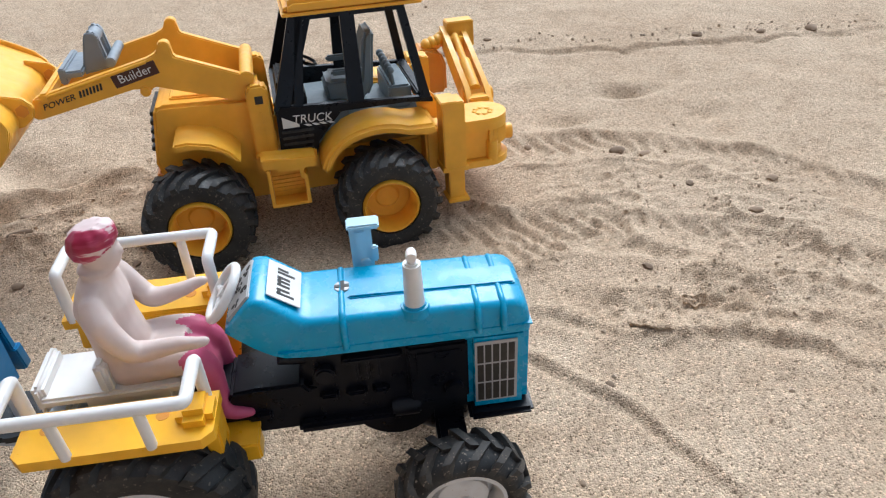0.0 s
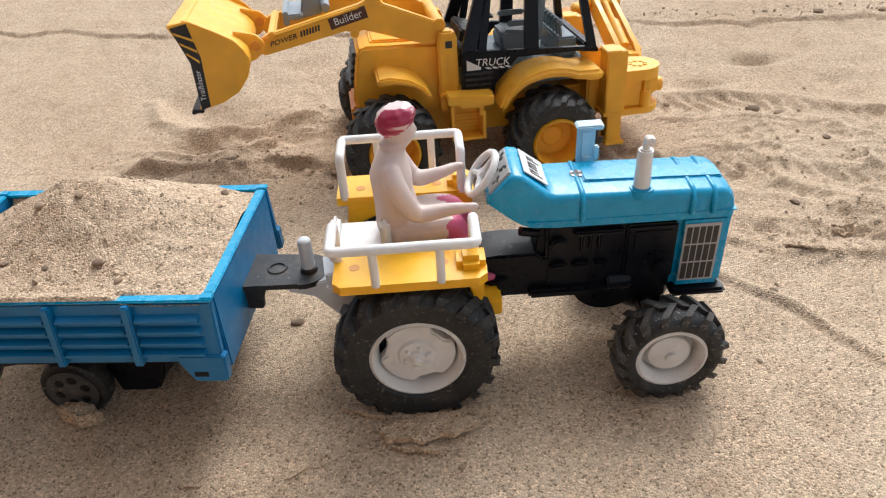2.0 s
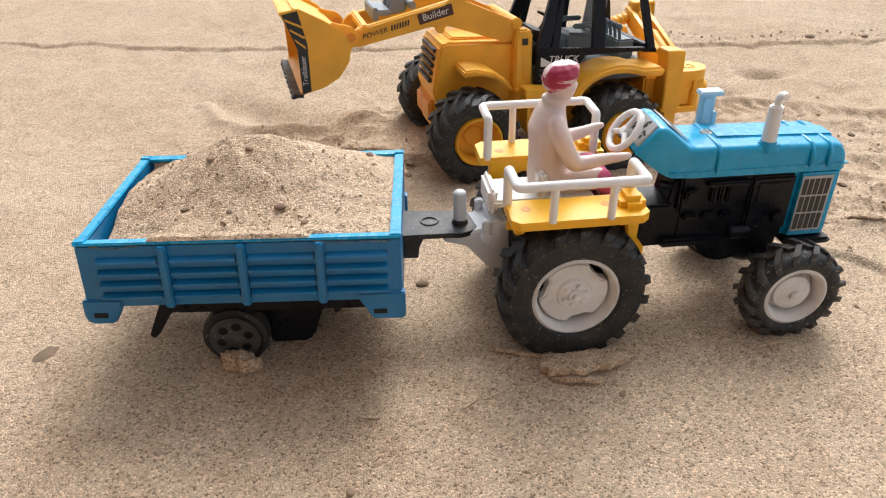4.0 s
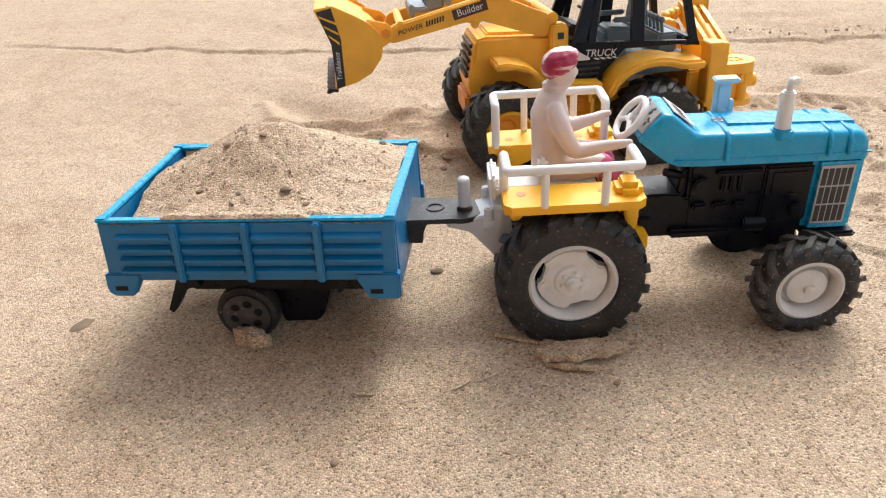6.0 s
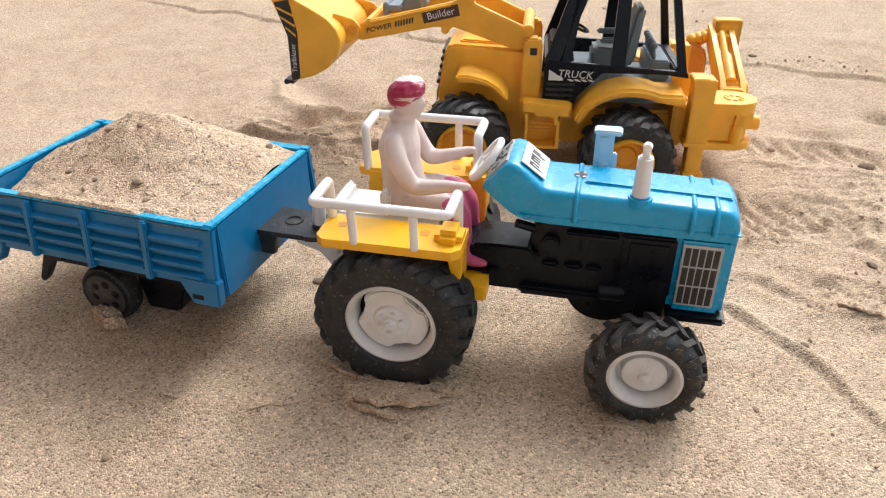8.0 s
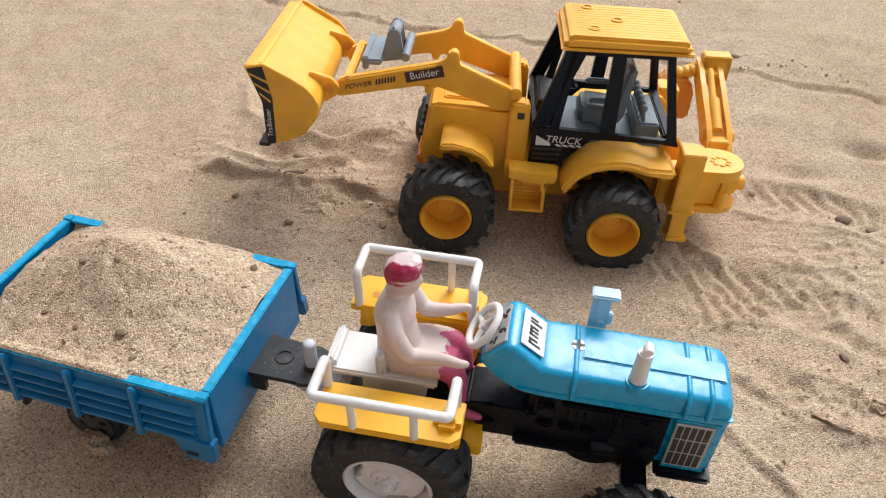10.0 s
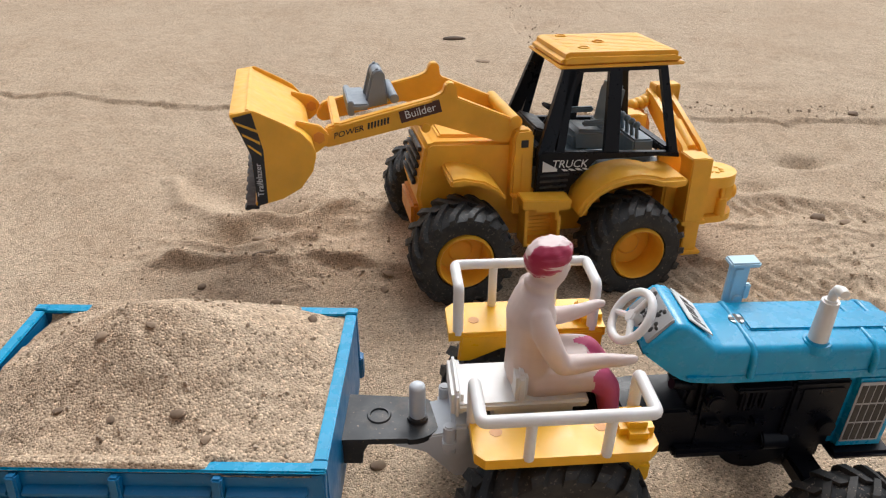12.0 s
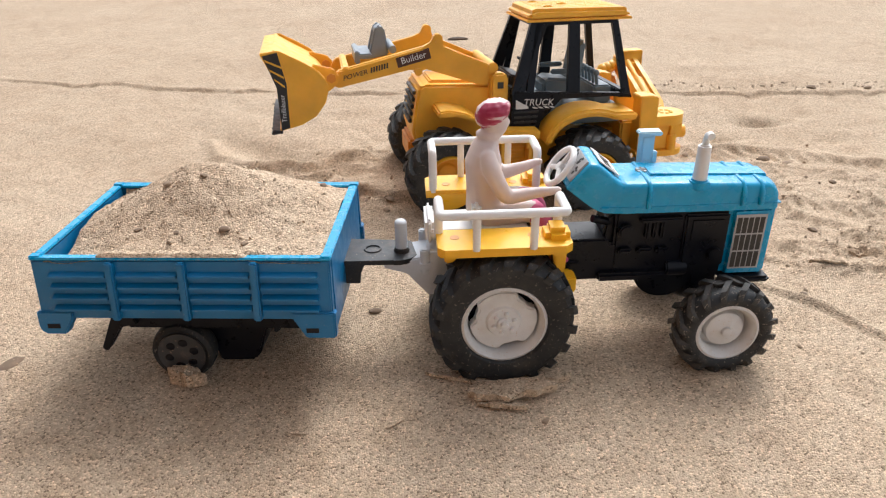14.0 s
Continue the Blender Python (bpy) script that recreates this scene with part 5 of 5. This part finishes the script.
    box(6.9, 7.7, -3.2, 3.2, 2.4, 3.9, 0.15, rb)
    prism([(5.6, 5.9), (6.4, 6.0), (7.1, 5.2), (7.1, 4.6), (5.9, 4.6)], -2.4, -2.1, 0.05, rb)
    prism([(5.6, 5.9), (6.4, 6.0), (7.1, 5.2), (7.1, 4.6), (5.9, 4.6)], 2.1, 2.4, 0.05, rb)
    part("rear_frame", rb, AMBER, t, "yellow rear frame")
    for s in (-1, 1):
        leg = box(6.5, 7.6, *sorted((s * 3.1, s * 4.3)), 2.6, 6.0, 0.06)
        box(6.4, 7.7, *sorted((s * 3.05, s * 4.36)), 2.5, 2.72, 0.03, leg)
        box(6.42, 7.25, *sorted((s * 3.1, s * 4.4)), 5.8, 6.08, 0.05, leg)
        g = part("stabiliser", leg, AMBER, t, "yellow stabiliser leg")
        ft = box(6.7, 7.5, *sorted((s * 3.25, s * 4.2)), 0.9, 2.6, 0.05)
        box(6.58, 7.66, *sorted((s * 3.2, s * 4.45)), 0.85, 1.05, 0.05, ft)
        part("stabiliser_foot", ft, AMBER, g)

    def rounded_deck(grow):
        edge = [(7.5, -3.2 - grow)]
        edge += [(9.05 + (1.25 + grow) * math.sin(a), -1.95 - (1.25 + grow) * math.cos(a)) for a in np.linspace(0, math.pi / 2, 9)]
        edge += [(9.05 + (1.25 + grow) * math.sin(a), -1.95 - (1.25 + grow) * math.cos(a)) for a in np.linspace(math.pi / 2, math.pi, 9)[1:]]
        edge += [(7.5, -0.7 + grow)]
        return edge
    deck = bmesh.new()
    rings(deck, [[(x, y, z) for x, y in rounded_deck(0)] for z in (3.9, 4.5)])
    bevelled(deck, 0.08, 2, 0.9)
    core = bmesh.new()
    rings(core, [[(x, y, z) for x, y in rounded_deck(-0.25)] for z in (2.4, 3.95)])
    join(deck, core)
    lower = bmesh.new()
    rings(lower, [[(x, y, z) for x, y in rounded_deck(0.05)] for z in (2.0, 2.35)])
    bevelled(lower, 0.08, 2, 0.9)
    join(deck, lower)
    d = part("rear_carriage", deck, AMBER, t, "yellow rounded rear carriage")
    for k in range(7):
        a = 0.15 + k * 0.2
        x, y = 9.05 + 1.12 * math.sin(a), -1.95 - 1.12 * math.cos(a)
        part("carriage_slat", box(x - 0.1, x + 0.1, y - 0.1, y + 0.1, 3.05, 3.95, 0.03), AMBER, d)
    part("spout", cyl((9.3, -2.95, 2.2), (9.3, -2.95, 3.3), 0.3, n=16, bev=0.04), AMBER, d)
    part("side_boss", cyl((9.9, -1.6, 3.1), (10.75, -1.75, 3.1), 0.4, n=18, bev=0.06), AMBER, d)
    for k in range(8):
        a = 2 * math.pi * k / 8
        part("emblem_petal", ball((9.1 + 0.42 * math.cos(a), -2.05 + 0.42 * math.sin(a), 4.5), (0.15, 0.15, 0.07), n=8), AMBER, d)
    boom = bmesh.new()
    for x in (9.1, 10.2):
        prism_x = [(0.2, 3.6), (1.4, 4.6), (5.6, 6.35), (6.6, 6.6), (6.8, 5.9), (5.8, 5.3), (2.2, 3.6), (0.6, 3.2)]
        rings(boom, [[(xx, y, z) for y, z in prism_x] for xx in (x, x + 0.3)])
    box(9.2, 10.3, 0.6, 1.4, 3.4, 4.2, 0.06, boom)
    box(7.4, 10.3, -0.6, 1.2, 2.2, 3.7, 0.12, boom)
    box(9.2, 10.3, 5.2, 5.9, 5.4, 6.2, 0.06, boom)
    b = part("boom", boom, AMBER, t, "yellow backhoe boom swung aside")
    ram = tube([(9.75, 1.6, 4.35), (9.75, 3.6, 5.3)], 0.34, 14)
    tube([(9.75, 3.4, 5.2), (9.75, 5.6, 6.25)], 0.2, 12, ram)
    part("ram", ram, AMBER, b, "yellow moulded ram")
    kn = cyl((9.0, 1.75, 3.95), (10.75, 1.75, 3.95), 0.45, n=18, bev=0.06)
    part("boom_knuckle", kn, AMBER, b)
    hd = box(9.4, 11.0, 5.9, 6.2, 5.6, 6.9, 0.06)
    box(9.4, 11.0, 6.6, 6.9, 5.6, 6.9, 0.06, hd)
    box(9.4, 11.0, 5.9, 6.9, 6.65, 6.95, 0.06, hd)
    box(9.4, 9.8, 5.9, 6.9, 5.4, 6.9, 0.06, hd)
    box(10.7, 11.0, 5.9, 6.9, 5.4, 6.9, 0.06, hd)
    part("boom_head", hd, AMBER, b, "yellow box shaped boom head")
    dip = tube([(9.7, 6.4, 6.3), (8.6, 6.5, 5.6)], 0.4, 14)
    for k in range(3):
        ball((8.9 - 0.35 * k, 6.3, 5.9 - 0.1 * k), (0.35, 0.5, 0.35), dip, 12)
    part("dipper", dip, AMBER, b)
    hoe = prism([(7.2, 2.9), (7.0, 4.6), (7.3, 5.4), (8.0, 5.7), (8.9, 5.4), (9.2, 4.6), (9.2, 2.9)], 5.6, 7.4, 0.2, None, 3)
    part("hoe_bucket", hoe, ORANGE_DEEP, b, "orange folded hoe bucket")
    return t


build_digger()


# ---- loose bits on the sand ----
def scatter():
    rng = random.Random(7)
    bm = bmesh.new()

    def bit(x, y, r, z):
        t = bmesh.new()
        bmesh.ops.create_icosphere(t, subdivisions=1, radius=1)
        for v in t.verts:
            v.co *= rng.uniform(0.7, 1.25)
        m = Matrix.Translation((x, y, z + r * 0.25)) @ Euler((rng.uniform(0, 6), rng.uniform(0, 6), rng.uniform(0, 6))).to_matrix().to_4x4() @ Matrix.Diagonal((r * rng.uniform(0.8, 1.6), r, r * rng.uniform(0.5, 0.9), 1))
        bmesh.ops.transform(t, matrix=m, verts=t.verts)
        join(bm, t)
    spots = []
    for _ in range(900):
        spots.append((rng.uniform(-24, 34), rng.uniform(-10, 46), rng.uniform(0.02, 0.055)))
    for _ in range(420):
        spots.append((rng.gauss(22, 6), rng.gauss(13, 5), 0.025 + 0.1 * rng.random() ** 3))
    for _ in range(200):
        spots.append((rng.gauss(-9, 4), rng.gauss(20, 3), rng.uniform(0.025, 0.11)))
    for _ in range(170):
        s = rng.uniform(0, 1)
        spots.append((12 + 36 * s + rng.gauss(0, 1), 41.8 - 2 * s + rng.gauss(0, 0.6), 0.04 + 0.1 * rng.random() ** 2))
    for _ in range(60):
        spots.append((rng.gauss(13.5, 1.6), rng.gauss(66, 12), rng.uniform(0.05, 0.13)))
    zs = ground_height(np.array([s[0] for s in spots]), np.array([s[1] for s in spots]))
    for (x, y, r), z in zip(spots, zs):
        bit(x, y, r, float(z))
    place = pose(-11.0, 4.2, 0, 0, 0, -5.3)
    us = np.array([rng.uniform(-4.5, 4.5) for _ in range(420)])
    vs = np.array([rng.uniform(-3.2, 3.2) for _ in range(420)])
    for u, v, z in zip(us, vs, heap_height(us, vs)):
        w = place @ Vector((u, v, z))
        bit(w.x, w.y, 0.02 + 0.06 * rng.random() ** 4, w.z)
    solo("sand_crumbs", bm, CRUMB, "scattered brown crumbs and grit on sand", "grit", kind="stuff")


scatter()


def flake(cx, cy, sx, sy, turn, thick, tip, seed):
    """A plate of crusted sand pushed up by a wheel: ragged outline, own thickness, near edge lifted off the ground."""
    n, rows = 72, 9
    c, sn = math.cos(radians(turn)), math.sin(radians(turn))
    ang = np.linspace(0, 2 * math.pi, n, endpoint=False)
    edge = 1 + 0.30 * fractal(2.2 * np.cos(ang) + 9, 2.2 * np.sin(ang) + 9, 1.6, seed, 4, 0.65)
    verts, faces = [], []
    for layer in (1, 0):
        for k in range(rows + 1):
            rr = (k / rows) ** 0.8 * edge
            u, v = sx * rr * np.cos(ang), sy * rr * np.sin(ang)
            x, y = cx + c * u - sn * v, cy + sn * u + c * v
            lift = tip * np.clip(0.35 - 0.65 * v / sy, 0, 1)
            z = ground_height(x, y) - 0.05 + lift + layer * thick * (1 + 0.35 * fractal(u, v, 0.7, seed + 5, 4, 0.6)) + 0.3 * thick * fractal(u, v, 1.1, seed + 9, 2)
            verts += list(zip(x, y, z))
    for layer in (0, 1):
        for k in range(rows):
            for i in range(n):
                o, j = layer * (rows + 1) * n, (i + 1) % n
                q = (o + k * n + i, o + k * n + j, o + (k + 1) * n + j, o + (k + 1) * n + i)
                faces.append(q if layer == 0 else q[::-1])
    top, low = rows * n, (2 * rows + 1) * n
    for i in range(n):
        j = (i + 1) % n
        faces.append((top + i, top + j, low + j, low + i))
    me = bpy.data.meshes.new("sand_flake")
    me.from_pydata([(x * CM, y * CM, z * CM) for x, y, z in verts], [], faces)
    me.materials.append(HEAP_SAND)
    tagged(new("sand_flake", me), "ragged flake of crusted sand pushed up by a wheel", "sand clump", "crusted sand flakes")


FLAKES = [(0.25, -0.85, 1.45, 0.6, 6, 0.3, 0.34), (1.65, -0.3, 0.75, 0.26, 14, 0.28, 0.2), (-0.3, -1.5, 0.8, 0.28, -8, 0.18, 0.22), (-2.1, 0.15, 0.8, 0.17, -22, 0.14, 0.16), (-12.1, 1.05, 0.78, 0.34, -2, 0.6, 0.1),
          (-3.3, -1.75, 0.55, 0.12, 24, 0.06, 0.08), (-4.2, -2.1, 0.3, 0.1, 30, 0.06, 0.08), (-7.6, -2.1, 0.3, 0.1, -20, 0.06, 0.08), (-9.0, -3.2, 0.28, 0.1, -12, 0.06, 0.07), (17.0, 8.1, 0.7, 0.22, -30, 0.1, 0.1), (19.6, 9.6, 0.5, 0.3, 10, 0.1, 0.1)]
for k, q in enumerate(FLAKES):
    flake(*q, 200 + 20 * k)


def loose(name, x, y, r, mat, label, category, z=None, flat=0.6, long=1.3, turn=0.0, seed=0):
    rng = random.Random(seed)
    t = bmesh.new()
    bmesh.ops.create_icosphere(t, subdivisions=2, radius=1)
    for v in t.verts:
        v.co *= 1 + 0.28 * noise.noise(v.co * 2.1 + Vector((seed, 0, 0))) + rng.uniform(-0.06, 0.06)
    bmesh.ops.scale(t, vec=(r * long, r, r * flat), verts=t.verts)
    zz = gz(x, y) if z is None else z
    return solo(name, t, mat, label, category, "loose clods" if name == "clod" else "", at=(x, y, zz + 0.3 * r * flat), turn=(0, 0, turn))


CLODS = [(-5.0, 5.6, 0.22), (1.2, -2.3, 0.12), (-8.3, -4.9, 0.14), (14.6, 5.4, 0.14), (-11.5, 23.2, 0.3), (-9.8, 16.6, 0.22), (-13.6, 18.2, 0.2), (-4.6, 17.4, 0.2), (-4.4, 18.6, 0.24),
         (21.0, 23.2, 0.36), (22.6, 22.9, 0.36), (16.2, 24.9, 0.22), (18.6, 12.2, 0.2), (25.4, 15.6, 0.26), (27.8, 18.5, 0.26), (23.4, 18.8, 0.22), (12.4, 1.5, 0.1), (-16.4, 13.2, 0.22), (33.0, 39.8, 0.35), (38.0, 39.4, 0.3), (42.0, 39.2, 0.45), (-1.4, 11.2, 0.14), (17.2, 43.0, 0.25)]
for k, (x, y, r) in enumerate(CLODS):
    loose("clod", x, y, r, DARK_CLOD if k % 3 == 0 else CLOD, "small dry clod of brown earth on sand", "clod", seed=k, turn=40 * k)
loose("twig", -10.8, 20.6, 0.2, DARK_CLOD, "short dark twig lying on sand", "twig", flat=0.6, long=3.2, turn=15, seed=40)
loose("twig", 3.5, 65.2, 0.5, TWIG, "short dark twig lying on sand", "twig", flat=0.5, long=2.5, turn=0, seed=41)
loose("dry_leaf", 5.4, 56.5, 0.5, CLOD, "small dry brown leaf on sand", "leaf", flat=0.2, long=1.6, turn=-30, seed=42)
loose("dry_leaf", -19.7, 2.9, 0.35, DARK_CLOD, "small dark dry leaf on sand", "leaf", flat=0.2, long=1.5, turn=60, seed=43)
TRAILER_POSE = pose(-11.0, 4.2, 0, 0, 0, -5.3)
for k, (x, y, r) in enumerate(((1.1, -2.0, 0.17), (-1.6, 0.1, 0.16), (3.9, 2.6, 0.15), (-0.2, 0.3, 0.13), (-2.2, -1.8, 0.12), (2.0, -2.7, 0.12), (-0.6, -2.2, 0.1))):
    z = float(heap_height(np.array([x]), np.array([y]))[0])
    w = TRAILER_POSE @ Vector((x, y, z))
    loose("clod", w.x, w.y, r, DARK_CLOD if k % 2 == 0 else CLOD, "small dry clod on the sand heap", "clod", z=z, seed=60 + k, turn=50 * k)
